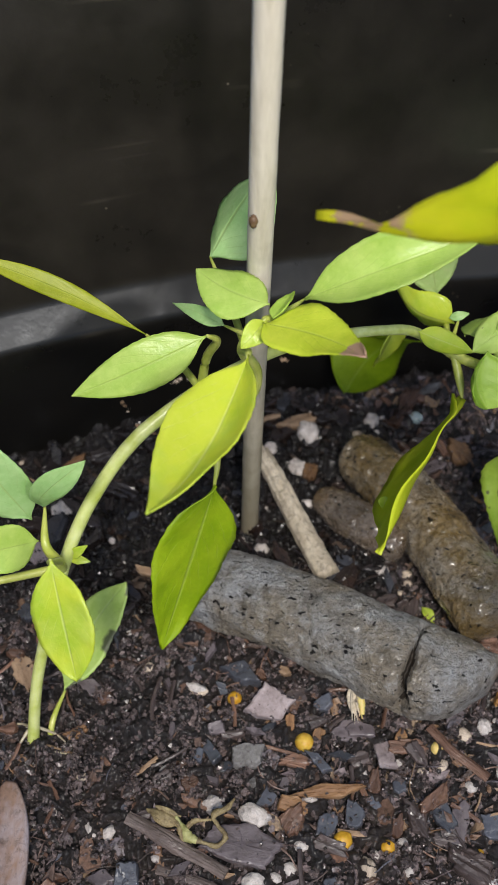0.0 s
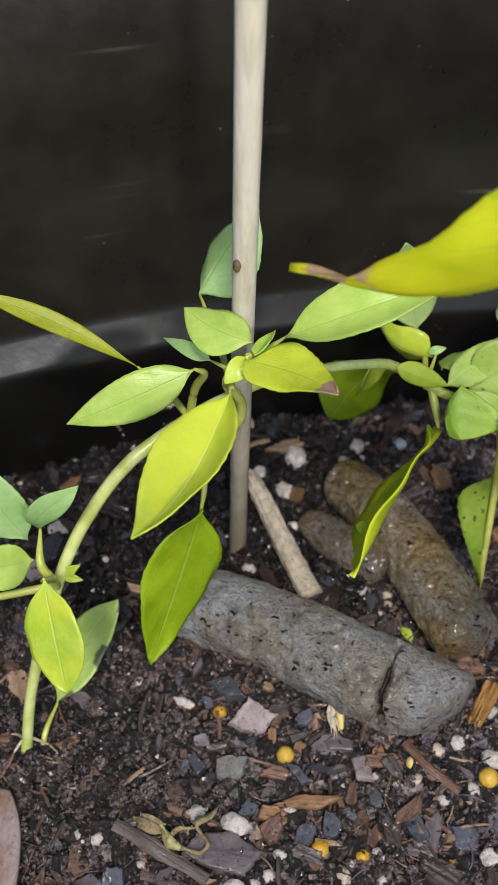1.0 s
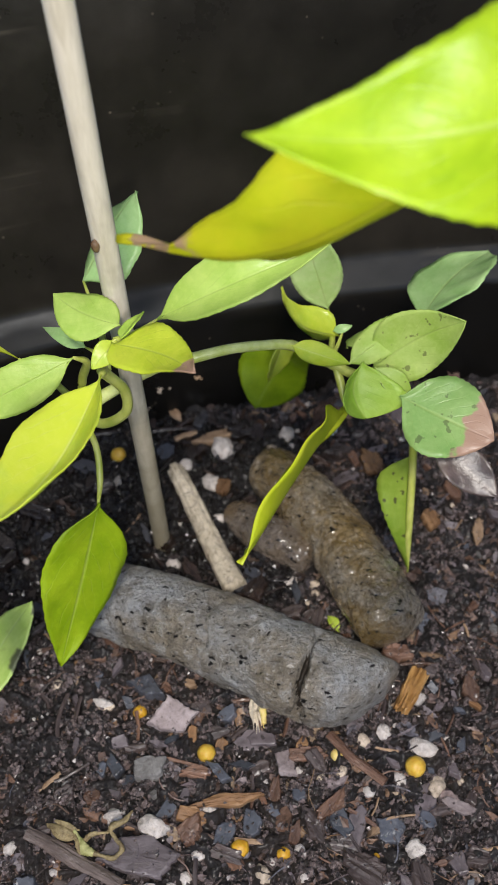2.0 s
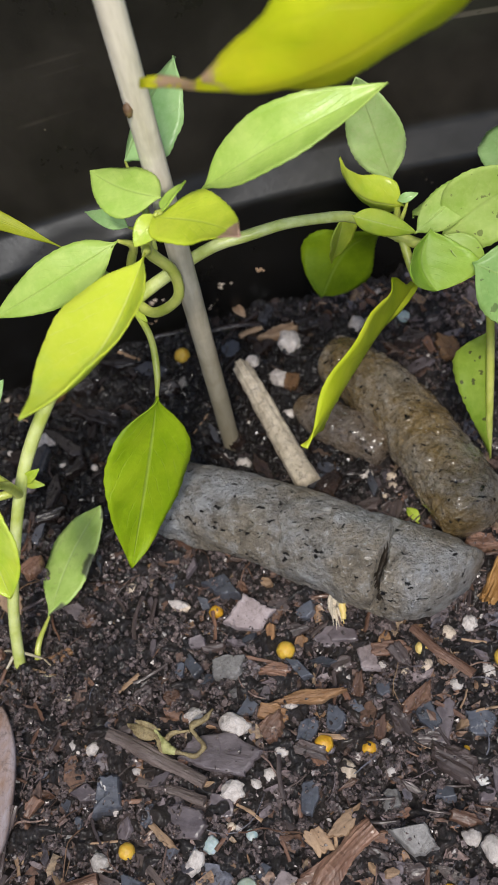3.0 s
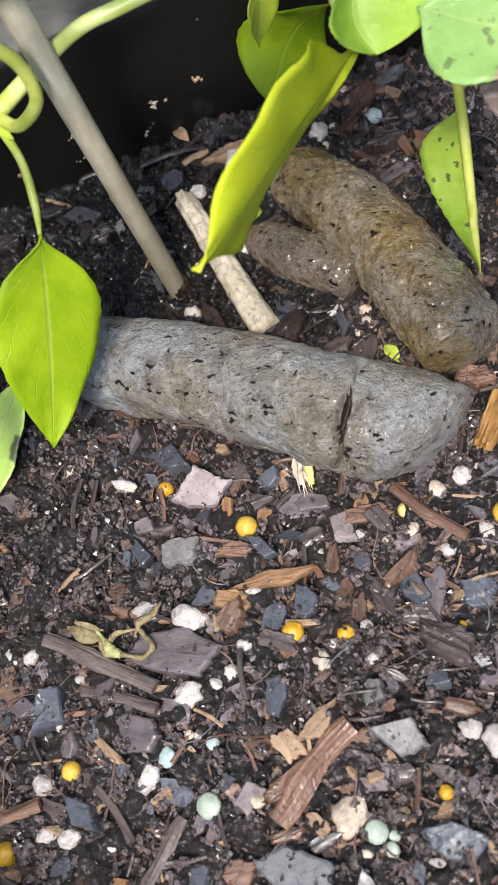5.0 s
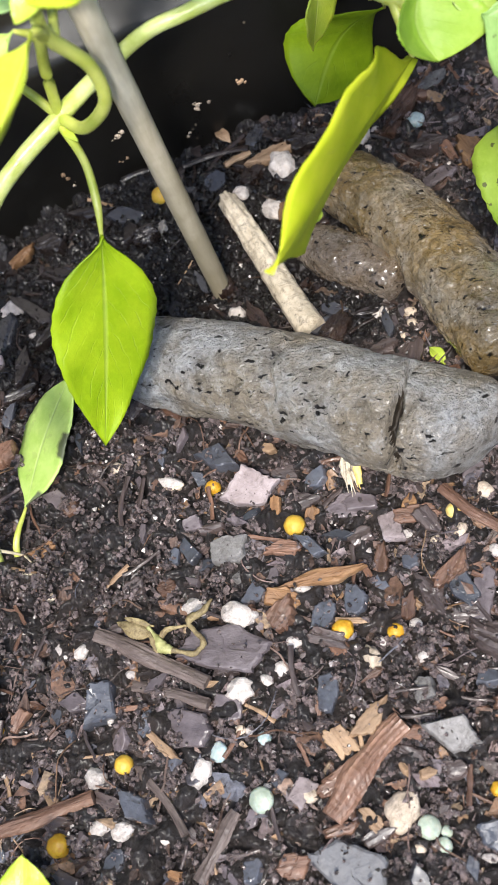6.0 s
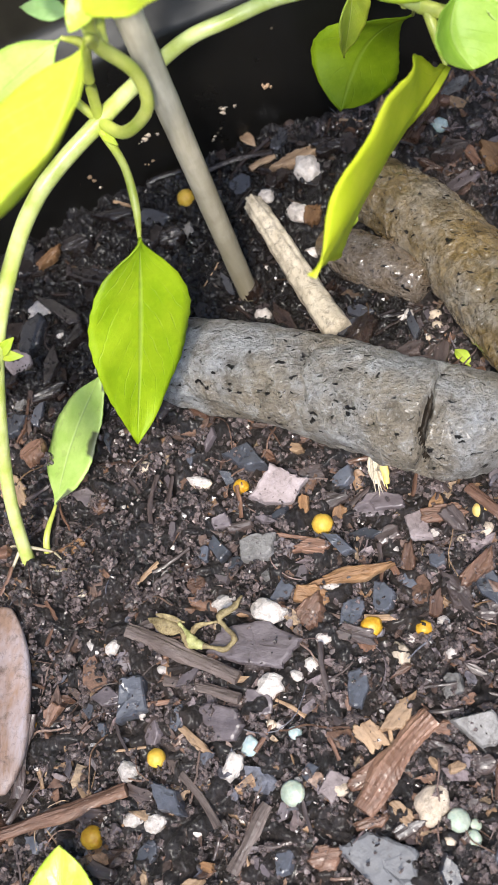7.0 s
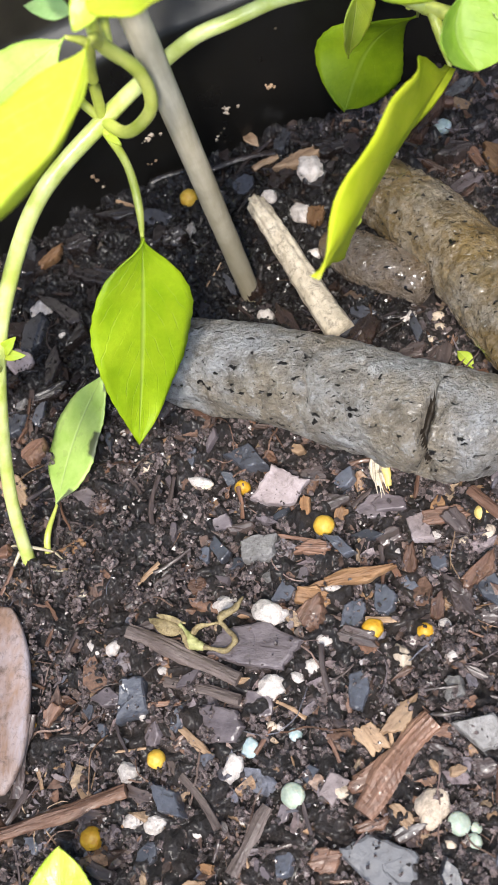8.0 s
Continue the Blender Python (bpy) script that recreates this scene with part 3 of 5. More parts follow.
def soil():
    dense = 0.0004
    def spread(low, high, near, far):
        inner = np.arange(near, far, dense)
        steps = np.cumsum(dense * 1.22 ** np.arange(1, 40))
        left, right = near - steps[::-1], far + steps
        line = np.concatenate([left[left > low], inner, right[right < high]])
        return line
    xs = spread(CX - R * 0.99, CX + R * 0.99, -0.075, 0.105)
    ys = spread(CY - R * 0.99, CY + R * 0.999, -0.015, 0.18)
    x, y = np.meshgrid(xs, ys, indexing="ij")
    # clods: rounded tops with creases between them
    z = ground_height(x, y) - 0.0017
    for high, cell, seed in ((0.0022, 0.0036, 4), (0.0019, 0.0018, 5), (0.0012, 0.001, 6)):
        sway = cell * 0.5 * value_noise(x, y, cell * 1.7, seed + 20)
        z = z + high * np.abs(value_noise(x + sway, y - sway, cell, seed))
    z = z + 0.0003 * value_noise(x, y, 0.0005, 7)
    index = np.arange(x.size).reshape(x.shape)
    quad = np.stack([index[:-1, :-1], index[1:, :-1], index[1:, 1:], index[:-1, 1:]], -1).reshape(-1, 4)
    out = np.hypot(x - CX, y - CY)
    inside = (out < R + 0.002).ravel()
    quad = quad[inside[quad].any(1)]
    pull = np.minimum(1.0, (R + 0.002) / np.maximum(out, 1e-6))
    x, y = CX + (x - CX) * pull, CY + (y - CY) * pull
    mesh = bpy.data.meshes.new("soil")
    mesh.from_pydata(np.stack([x, y, z], -1).reshape(-1, 3).tolist(), [], quad.tolist())
    mesh.materials.append(SOIL)
    mesh.polygons.foreach_set("use_smooth", [True] * len(mesh.polygons))
    return tagged(new("soil", mesh), "dark moist potting soil with an uneven crumbly surface", "soil", kind="structure")


soil()
bm = bmesh.new()
bmesh.ops.create_grid(bm, x_segments=12, y_segments=12, size=1.3)
bmesh.ops.translate(bm, vec=(0, 0, -0.3), verts=bm.verts)
tagged(part("ground", bm, PAVING, None), "weathered grey concrete paving round the planter", "paving", kind="structure")

# ---- stake ----
def lump(s, a, p):
    return 1 + 0.03 * noise.noise(p * 300) + 0.02 * noise.noise(p * 900)


foot, mark = Vector((0.0001, 0.1206, 0.003)), Vector((0.00175, 0.1092, 0.099))
way = mark - foot
stake = thing("plant_stake", "slim weathered pale grey plant stake pushed into the soil", "plant stake", at=foot)
shaft = [(*(foot + way * s), r) for s, r in ((-0.12, 0.0019), (0.0, 0.0019), (0.3, 0.0019), (0.6, 0.0019), (1.0, 0.0019), (1.4, 0.00187), (1.9, 0.00185))]
part("shaft", tube(shaft, 20, 10, lump, cap=0.2), STAKE, stake)
bm = bmesh.new()
bmesh.ops.create_icosphere(bm, subdivisions=2, radius=1)
for v in bm.verts:
    v.co *= 1 + 0.2 * noise.noise(v.co * 2)
bmesh.ops.transform(bm, matrix=Matrix.Translation(mark + Vector((-0.0011, -0.0016, -0.0008))) @ Matrix.Diagonal((0.0007, 0.0006, 0.0012, 1)), verts=bm.verts)
part("rust_blister", bm, WOOD, stake, "small orange-brown blister in the coating")


# ---- droppings ----
def skin(cracks, seed, rough, depths):
    """Radius factor of a dropping; depths collects how deep each corner lies in a crack. cracks: (place along it, depth)."""
    def shape(s, a, p):
        q = p * 90 + Vector((seed, 0, 0))
        k = 1 + rough * 1.3 * noise.noise(q * 0.8) + rough * 0.9 * noise.noise(q * 2.9) + rough * 0.7 * noise.noise(q * 7) + rough * 0.3 * noise.noise(q * 15)
        # creases where the crust has dried and split
        k -= rough * 0.9 * max(0.0, 1 - abs(noise.noise(q * 4.3 + Vector((3, 8, 2)))) / 0.09) * max(0.0, noise.noise(q * 1.3) + 0.25)
        k += 0.3 * noise.noise(q * 2.3) * max(0.0, (s - 0.9) / 0.1)
        pore = noise.noise(q * 6.5 + Vector((9, 4, 1)))
        k -= 0.05 * max(0.0, pore - 0.42) / 0.2
        deep, cut = 0.0, 0.0
        for c, power in cracks:
            gap = abs(s - c - 0.024 * noise.noise(p * 220) - 0.004 * noise.noise(p * 600) + 0.01 * math.sin(a))
            wide = 0.01 + 0.009 * noise.noise(p * 260) + 0.008 * max(0.0, math.cos(a))
            here = max(0.0, 1 - gap / max(0.003, wide * power ** 0.5)) ** 0.6 * min(1.0, max(0.0, 1.6 * math.cos(a - 0.7)))
            cut = max(cut, here * power)
            deep = max(deep, here if power > 0.6 else 0.0)
        depths.append(deep)
        end = min(s, 1 - s)
        return (k - 0.42 * cut) * (0.7 + 0.3 * min(1.0, end / 0.035) ** 0.6)
    return shape


def dropping(points, label, material, cracks=(), seed=0.0, sides=150, steps=34, rough=0.05, slant=0.0, lip=0.0):
    """slant: how far the far side reaches past the near side at its end; lip: how far its foot spreads on the soil."""
    depths = []
    bm = tube(points, sides, steps, skin(cracks, seed, rough, depths), squash=0.95, cap=0.25)
    bm.verts.index_update()
    along = (Vector(points[-1][:3]) - Vector(points[-3][:3])).normalized()
    front = along.cross(Vector((0, 0, 1)))
    last = Vector(points[-1][:3])
    for v in bm.verts:
        if slant:
            near = min(1.0, max(0.0, 1 + (v.co - last).dot(along) / 0.014))
            v.co -= along * slant * near * near * ((v.co - last).dot(front) / 0.0075 + 0.35)
        if lip:
            low = max(0.0, 1 - abs(v.co.z - 0.0072) / 0.0035)
            side = 1 if v.index % sides < sides / 4 or v.index % sides > sides * 3 / 4 else 0
            v.co += front * side * low * lip * max(0.0, 0.4 + noise.noise(v.co * 120 + Vector((seed, 0, 0))))
    for f in bm.faces:
        if sum(depths[v.index] for v in f.verts if v.index < len(depths)) > 2.4:
            f.material_index = 1
    ob = part("dropping", bm, material, None)
    ob.data.materials.append(DUNG_INSIDE)
    return tagged(ob, label, "dropping", "droppings on the soil")


dropping([(-0.0185, 0.1052, 0.0108, 0.0058), (-0.0115, 0.1025, 0.0116, 0.0073), (-0.001, 0.0983, 0.0122, 0.008), (0.014, 0.091, 0.0126, 0.0087), (0.0255, 0.0848, 0.0127, 0.009),
          (0.0335, 0.0812, 0.0125, 0.0089), (0.0405, 0.0785, 0.012, 0.0082), (0.0452, 0.0768, 0.0112, 0.0064)], "dried grey log-shaped dropping with a deep crack", DUNG_GREY, ((0.672, 1.0), (0.42, 0.3)), 3.1, 190, rough=0.045, slant=0.0042, lip=0.0022)
dropping([(0.0228, 0.1372, 0.0088, 0.0046), (0.0272, 0.1335, 0.0096, 0.0064), (0.0333, 0.1264, 0.0099, 0.0071), (0.0392, 0.1163, 0.0101, 0.0073), (0.0434, 0.1062, 0.0105, 0.0075),
          (0.0472, 0.0978, 0.0108, 0.0077), (0.0501, 0.0915, 0.0104, 0.0074)], "curved moist brown dropping drying to grey", DUNG_BROWN, (), 8.3, 190, 40, 0.075)
dropping([(0.0156, 0.1264, 0.0064, 0.0026), (0.0187, 0.1236, 0.007, 0.0041), (0.0227, 0.1202, 0.0074, 0.0047), (0.028, 0.116, 0.0074, 0.0047), (0.0338, 0.1122, 0.007, 0.004)], "short glossy dark brown dropping beside a larger one", DUNG_DARK, (), 15.7, 150, 36, 0.085)

# ---- the arching plant ----
plant = thing("arching_seedling", "leggy green basil-like plant whose stem arches over the soil", "plant", at=(-0.0412, 0.0695, 0.003))
part("stem", tube([(-0.0418, 0.0685, -0.003, 0.00133), (-0.0414, 0.0698, 0.003, 0.00117), (-0.0389, 0.078, 0.0185, 0.00109), (-0.0329, 0.09, 0.0365, 0.00117), (-0.0273, 0.0985, 0.0455, 0.00125),
                   (-0.0193, 0.1055, 0.0535, 0.00125), (-0.0085, 0.1125, 0.0578, 0.00125), (-0.0007, 0.115, 0.0615, 0.00109), (0.0063, 0.116, 0.0648, 0.00101), (0.0121, 0.117, 0.0655, 0.00101),
                   (0.0182, 0.1188, 0.0655, 0.00094), (0.0238, 0.1215, 0.0635, 0.00094), (0.029, 0.124, 0.061, 0.00094), (0.0335, 0.1255, 0.0572, 0.00094), (0.038, 0.1255, 0.0535, 0.00086)], 16, 8, lump), STEM, plant)
NODE = (-0.0085, 0.1125, 0.0578)
# stalks that leave the main node
stalk(plant, [(*NODE, 0.0009), (-0.0045, 0.1085, 0.0585, 0.0009), (0.0005, 0.1065, 0.0635, 0.0009), (0.0012, 0.1052, 0.0705, 0.0009), (-0.001, 0.1025, 0.078, 0.0009), (0.001, 0.1, 0.085, 0.0006), (0.0025, 0.1, 0.0868, 0.0004)])
stalk(plant, [(-0.0011, 0.102, 0.0782, 0.0008), (-0.0002, 0.0988, 0.0812, 0.0007), (-0.0002, 0.0962, 0.0826, 0.0005)])
stalk(plant, [(*NODE, 0.0008), (-0.0072, 0.1128, 0.0655, 0.0008), (-0.0052, 0.1105, 0.0718, 0.0007), (-0.0067, 0.1085, 0.075, 0.0006)])
stalk(plant, [(*NODE, 0.0007), (-0.012, 0.1135, 0.0635, 0.0006), (-0.0169, 0.1122, 0.0716, 0.0005)])
stalk(plant, [(-0.0085, 0.1115, 0.057, 0.0007), (-0.006, 0.1065, 0.0545, 0.0006), (-0.0055, 0.102, 0.051, 0.0006), (-0.0061, 0.099, 0.0475, 0.0006)])
stalk(plant, [(0.0022, 0.1005, 0.086, 0.0006), (0.005, 0.1035, 0.0845, 0.0006), (0.0083, 0.1065, 0.0846, 0.0004)])
stalk(plant, [(-0.0005, 0.104, 0.0765, 0.0006), (-0.003, 0.116, 0.0745, 0.0006), (-0.0066, 0.1268, 0.0756, 0.0005)])
stalk(plant, [(0.0, 0.1015, 0.0818, 0.0005), (-0.0037, 0.106, 0.0796, 0.0004)])
leaf(plant, LEAF_DEEP, (-0.0060, 0.0991, 0.0480), (-0.0174, 0.0838, 0.0185), 0.0194, "hanging oval green leaf with pale veins", turn=-37, bend=-0.001, fold=0.03, saw=0.011, peak=0.47, tail=0.22, sway=-0.021, curl=0.055, seed=2)
leaf(plant, LEAF_LIME, (0.0000, 0.0967, 0.0826), (-0.0111, 0.0655, 0.0803), 0.0129, "bright yellow-green leaf", turn=32, bend=-0.046, fold=0.80, peak=0.51, tail=0.20, sway=-0.001, curl=0.222, seed=3)
leaf(plant, LEAF_LONG, (-0.0067, 0.1085, 0.0750), (-0.0287, 0.1036, 0.0663), 0.0088, turn=-4, bend=0.06, fold=-0.15, peak=0.46, tail=0.11, sway=-0.012, curl=0.031, seed=4)
leaf(plant, LEAF_OLIVE, (-0.0169, 0.1122, 0.0716), (-0.0445, 0.1190, 0.0823), 0.0037, "narrow olive leaf seen edge-on", turn=174, bend=0.060, fold=0.16, peak=0.59, sway=-0.026, curl=0.023, seed=5)
leaf(plant, LEAF_PINK, (0.0021, 0.0989, 0.0869), (0.0158, 0.0853, 0.0920), 0.0092, "yellow-green leaf with a scorched pink tip", turn=-27, bend=-0.017, fold=0.13, peak=0.25, sway=-0.081, curl=0.114, wave=0.06, seed=6)
leaf(plant, LEAF_LONG, (0.0030, 0.1027, 0.0870), (-0.0080, 0.1105, 0.0872), 0.0086, turn=23, bend=0.002, fold=-0.18, peak=0.44, sway=-0.061, curl=-0.025, seed=7)
leaf(plant, LEAF_COOL, (-0.0037, 0.1060, 0.0796), (-0.0124, 0.1156, 0.0754), 0.0029, turn=12, bend=0.059, fold=0.19, peak=0.30, tail=0.15, sway=-0.004, curl=0.002, seed=8)
leaf(plant, LEAF, (0.0034, 0.0991, 0.0877), (0.0066, 0.1042, 0.0883), 0.0030, turn=-57, bend=0.049, fold=0.31, peak=0.25, tail=0.06, sway=0.070, curl=-0.012, seed=9)
leaf(plant, LEAF_LIME, (0.0025, 0.1, 0.0864), (-0.0012, 0.0966, 0.0842), 0.0036, turn=0, bend=0.1, fold=0.2, seed=10)
leaf(plant, LEAF_LONG, (0.0081, 0.1064, 0.0846), (0.0356, 0.1083, 0.0960), 0.0092, turn=-19, bend=0.116, fold=0.6, peak=0.46, tail=0.09, sway=0.030, curl=0.059, seed=11)
leaf(plant, LEAF_COOL, (-0.0066, 0.1268, 0.0756), (0.0028, 0.1340, 0.0894), 0.0142, turn=-51, bend=-0.047, fold=-0.44, peak=0.36, sway=-0.070, curl=-0.102, facing=(0, -0.9, 0.4), seed=12)
# the shoot at the far end of the stem
stalk(plant, [(0.0375, 0.1258, 0.0538, 0.0011), (0.041, 0.1235, 0.0535, 0.001), (0.0455, 0.1205, 0.0542, 0.0009), (0.0495, 0.1195, 0.0545, 0.0007)])
stalk(plant, [(0.037, 0.1258, 0.054, 0.0007), (0.0385, 0.135, 0.052, 0.0006), (0.0387, 0.1474, 0.0483, 0.0005)])
stalk(plant, [(0.0372, 0.1258, 0.054, 0.0005), (0.039, 0.13, 0.0543, 0.0004), (0.0407, 0.1347, 0.0547, 0.0003)])
stalk(plant, [(0.0355, 0.1258, 0.0545, 0.0006), (0.0375, 0.137, 0.0455, 0.0005), (0.0378, 0.148, 0.0342, 0.0005)])
stalk(plant, [(0.0455, 0.1205, 0.0542, 0.0009), (0.0515, 0.129, 0.0535, 0.0008), (0.0563, 0.1377, 0.053, 0.0006)])
stalk(plant, [(0.0325, 0.1258, 0.0578, 0.0007), (0.0305, 0.13, 0.0555, 0.0006), (0.0286, 0.1342, 0.0522, 0.0004)])
stalk(plant, [(0.0385, 0.1248, 0.0535, 0.0008), (0.0395, 0.1215, 0.0505, 0.0008), (0.04, 0.1191, 0.0482, 0.0006)])
leaf(plant, LEAF_FOLD, (0.0399, 0.1189, 0.0484), (0.0223, 0.0758, 0.0590), 0.0361, "narrow folded bright green leaf", turn=-34, bend=-0.034, fold=-0.18, peak=0.59, tail=0.56, sway=-0.032, curl=-0.066, facing=(0.8, -0.5, 0.3), seed=13)
leaf(plant, LEAF_PALE, (0.0387, 0.1474, 0.0483), (0.0324, 0.1450, 0.0745), 0.0106, turn=-2, bend=-0.014, fold=0.1, peak=0.43, sway=-0.006, curl=0.05, facing=(0, -0.9, 0.4), seed=14)
leaf(plant, LEAF_LIME, (0.0398, 0.1341, 0.0533), (0.0272, 0.1429, 0.0567), 0.0107, turn=-57, bend=0.180, fold=-0.53, peak=0.39, tail=0.44, sway=-0.028, curl=-0.177, seed=15)
leaf(plant, LEAF_LIME, (0.0286, 0.1342, 0.0522), (0.0253, 0.1357, 0.0398), 0.0071, turn=-46, bend=0.068, fold=0.36, peak=0.25, tail=0.26, sway=0.051, curl=0.034, seed=16)
leaf(plant, LEAF_DARK, (0.0378, 0.1480, 0.0342), (0.0224, 0.1499, 0.0139), 0.0182, "dark green leaf low behind the shoot", turn=-22, bend=-0.184, fold=-0.16, peak=0.70, sway=0.076, curl=-0.058, seed=17)
leaf(plant, LEAF, (0.0427, 0.1197, 0.0601), (0.0429, 0.1130, 0.0520), 0.0145, turn=-25, bend=-0.079, fold=0.95, peak=0.59, sway=0.192, curl=0.024, seed=18)
leaf(plant, LEAF_SPOT, (0.0450, 0.1228, 0.0552), (0.0608, 0.1208, 0.0690), 0.0130, "pale green leaf specked with soil", turn=3, bend=-0.06, fold=0.25, peak=0.4, sway=-0.035, curl=0.093, seed=19)
leaf(plant, LEAF_SPOT, (0.0407, 0.1289, 0.0550), (0.0545, 0.1355, 0.0572), 0.0135, "pale green leaf specked with soil", turn=-70, bend=0.054, fold=-0.34, peak=0.25, sway=0.017, curl=0.015, seed=20)
leaf(plant, LEAF_SPOT, (0.0402, 0.1215, 0.0578), (0.0537, 0.1302, 0.0622), 0.0068, "green leaf behind the shoot dotted with soil", turn=-8, bend=0.05, fold=-0.25, peak=0.45, saw=0.02, seed=47)
leaf(plant, LEAF_SPOT, (0.0448, 0.1190, 0.0592), (0.0515, 0.1158, 0.0548), 0.0044, turn=0, bend=0.06, fold=0.3, peak=0.5, seed=48)
leaf(plant, LEAF_LIME, (0.0296, 0.1203, 0.0645), (0.0402, 0.1205, 0.0590), 0.0042, turn=8, bend=0.09, fold=-0.5, peak=0.4, seed=49)
leaf(plant, LEAF_TIP, (0.0488, 0.1132, 0.0576), (0.0642, 0.1035, 0.0556), 0.0162, "rounded blue-green leaf with a dead brown tip", turn=-14, bend=0.012, fold=0.10, peak=0.47, sway=0.017, curl=0.015, seed=21)
leaf(plant, LEAF_COOL, (0.0563, 0.1377, 0.0530), (0.0725, 0.1546, 0.0564), 0.0202, turn=-74, bend=0.048, fold=0.13, peak=0.54, sway=-0.032, curl=-0.015, facing=(0, -0.85, 0.5), seed=22)
leaf(plant, DEAD, (0.0545, 0.1075, 0.0520), (0.0655, 0.0985, 0.0462), 0.0078, "dead brown papery end of a leaf", bend=-0.04, fold=0.15, peak=0.5, saw=0.03, wave=0.06, seed=45)
leaf(plant, LEAF_LIME, (0.0238, 0.0978, 0.0462), (0.0235, 0.0954, 0.0457), 0.0024, "tiny round pale leaflet", bend=0.05, fold=0.1, peak=0.5, seed=46)
stalk(plant, [(0.0485, 0.1195, 0.054, 0.0009), (0.0525, 0.1195, 0.0475, 0.0009), (0.0537, 0.1165, 0.036, 0.0008), (0.0537, 0.11, 0.018, 0.0007), (0.0538, 0.1062, 0.0095, 0.0004)])
leaf(plant, LEAF_TORN, (0.0537, 0.1178, 0.0355), (0.0537, 0.1062, 0.0105), 0.0145, "torn olive green leaf hanging to the soil", turn=180, bend=0.02, fold=0.2, half=True, saw=0.02, peak=0.34, tail=0.3, wave=0.08, seed=23)

# ---- the shoot low on the stem ----
stalk(plant, [(-0.0332, 0.0893, 0.0362, 0.001), (-0.0325, 0.0865, 0.043, 0.0009), (-0.034, 0.087, 0.0475, 0.0008), (-0.0345, 0.0929, 0.0502, 0.0005)])
stalk(plant, [(-0.0325, 0.0865, 0.043, 0.0009), (-0.0318, 0.084, 0.047, 0.0007), (-0.0308, 0.0785, 0.0555, 0.0006), (-0.0283, 0.0724, 0.066, 0.0005)])
leaf(plant, LEAF_COOL, (-0.0345, 0.0929, 0.0502), (-0.0250, 0.0891, 0.0674), 0.0060, turn=17, bend=0.168, fold=-0.01, peak=0.69, tail=0.13, sway=-0.127, curl=-0.006, seed=24)
leaf(plant, LEAF_COOL, (-0.0362, 0.09, 0.0505), (-0.0455, 0.094, 0.071), 0.009, bend=0.06, fold=0.2, seed=25)
leaf(plant, LEAF_LONG, (-0.0352, 0.0875, 0.0478), (-0.047, 0.0815, 0.052), 0.008, bend=0.06, fold=0.2, seed=26)
leaf(plant, LEAF_LIME, (-0.0283, 0.0724, 0.0659), (-0.0250, 0.0606, 0.0520), 0.0102, turn=24, bend=0.038, fold=0.07, peak=0.50, sway=-0.018, curl=0.011, seed=27)
stalk(plant, [(-0.033, 0.087, 0.04, 0.0008), (-0.042, 0.084, 0.041, 0.0007), (-0.052, 0.08, 0.043, 0.0006)])

# ---- second small seedling beside the stem ----
small = thing("small_seedling", "single pale green seedling leaf on a short stalk", "plant", at=(-0.0385, 0.0705, 0.003))
stalk(small, [(-0.0388, 0.0695, 0.0, 0.0006), (-0.038, 0.074, 0.0048, 0.0006), (-0.0362, 0.08, 0.0056, 0.0006)], "stem")
leaf(small, LEAF_YOUNG, (-0.0362, 0.08, 0.0055), (-0.0244, 0.099, 0.0145), 0.0122, turn=-39, bend=-0.062, fold=-0.02, peak=0.48, sway=-0.128, curl=0.036, seed=28)

# ---- overhanging yellowing leaves of a taller plant ----
tall = thing("tall_plant", "tall plant whose yellowing leaves hang over the planter", "plant", at=(0.135, 0.05, 0.003))
leaf(tall, LEAF_GOLD, (0.0416, 0.0761, 0.1300), (0.0075, 0.0863, 0.1155), 0.0300, "yellow leaf with a scorched pink tip", turn=-2, bend=0.141, fold=-0.57, peak=0.27, tail=1.1, sway=-0.003, curl=-0.012, facing=(-0.16, -0.85, -0.42), seed=30)
leaf(tall, LEAF_DEEP, (0.0497, 0.0599, 0.1479), (0.0251, 0.0672, 0.1395), 0.0178, "pale yellow-green leaf", turn=-3, bend=-0.163, fold=0.43, peak=0.25, tail=0.17, sway=-0.041, curl=0.187, seed=31)
leaf(tall, LEAF_EDGE, (0.0595, 0.0507, 0.1211), (0.0528, 0.0304, 0.1099), 0.0140, "yellow-green leaf with a browned rim", bend=0.03, fold=0.08, peak=0.75, facing=(0.17, -0.44, 0.88), wave=0.1, saw=0.03, seed=32)
leaf(tall, LEAF_EDGE, (0.0572, 0.0389, 0.1069), (0.0508, 0.0290, 0.1036), 0.0076, "yellow-green leaf with a browned rim", bend=0.03, fold=0.08, peak=0.6, facing=(0.17, -0.44, 0.88), wave=0.1, saw=0.03, seed=33)
part("stem", tube([(0.135, 0.05, -0.004, 0.003), (0.133, 0.051, 0.05, 0.0028), (0.128, 0.052, 0.11, 0.0024), (0.118, 0.058, 0.15, 0.0018)], 12, 8, lump), STEM, tall)
stalk(tall, [(0.12, 0.057, 0.145, 0.001), (0.08, 0.06, 0.15, 0.0008), (0.0497, 0.0599, 0.1479, 0.0006)])
stalk(tall, [(0.122, 0.0555, 0.14, 0.001), (0.08, 0.068, 0.139, 0.0008), (0.0416, 0.0761, 0.13, 0.0007)])
stalk(tall, [(0.126, 0.0522, 0.12, 0.001), (0.09, 0.0535, 0.126, 0.0008), (0.0595, 0.0507, 0.1211, 0.0006)])
stalk(tall, [(0.128, 0.0522, 0.11, 0.001), (0.09, 0.0455, 0.112, 0.0008), (0.0572, 0.0389, 0.1069, 0.0005)])


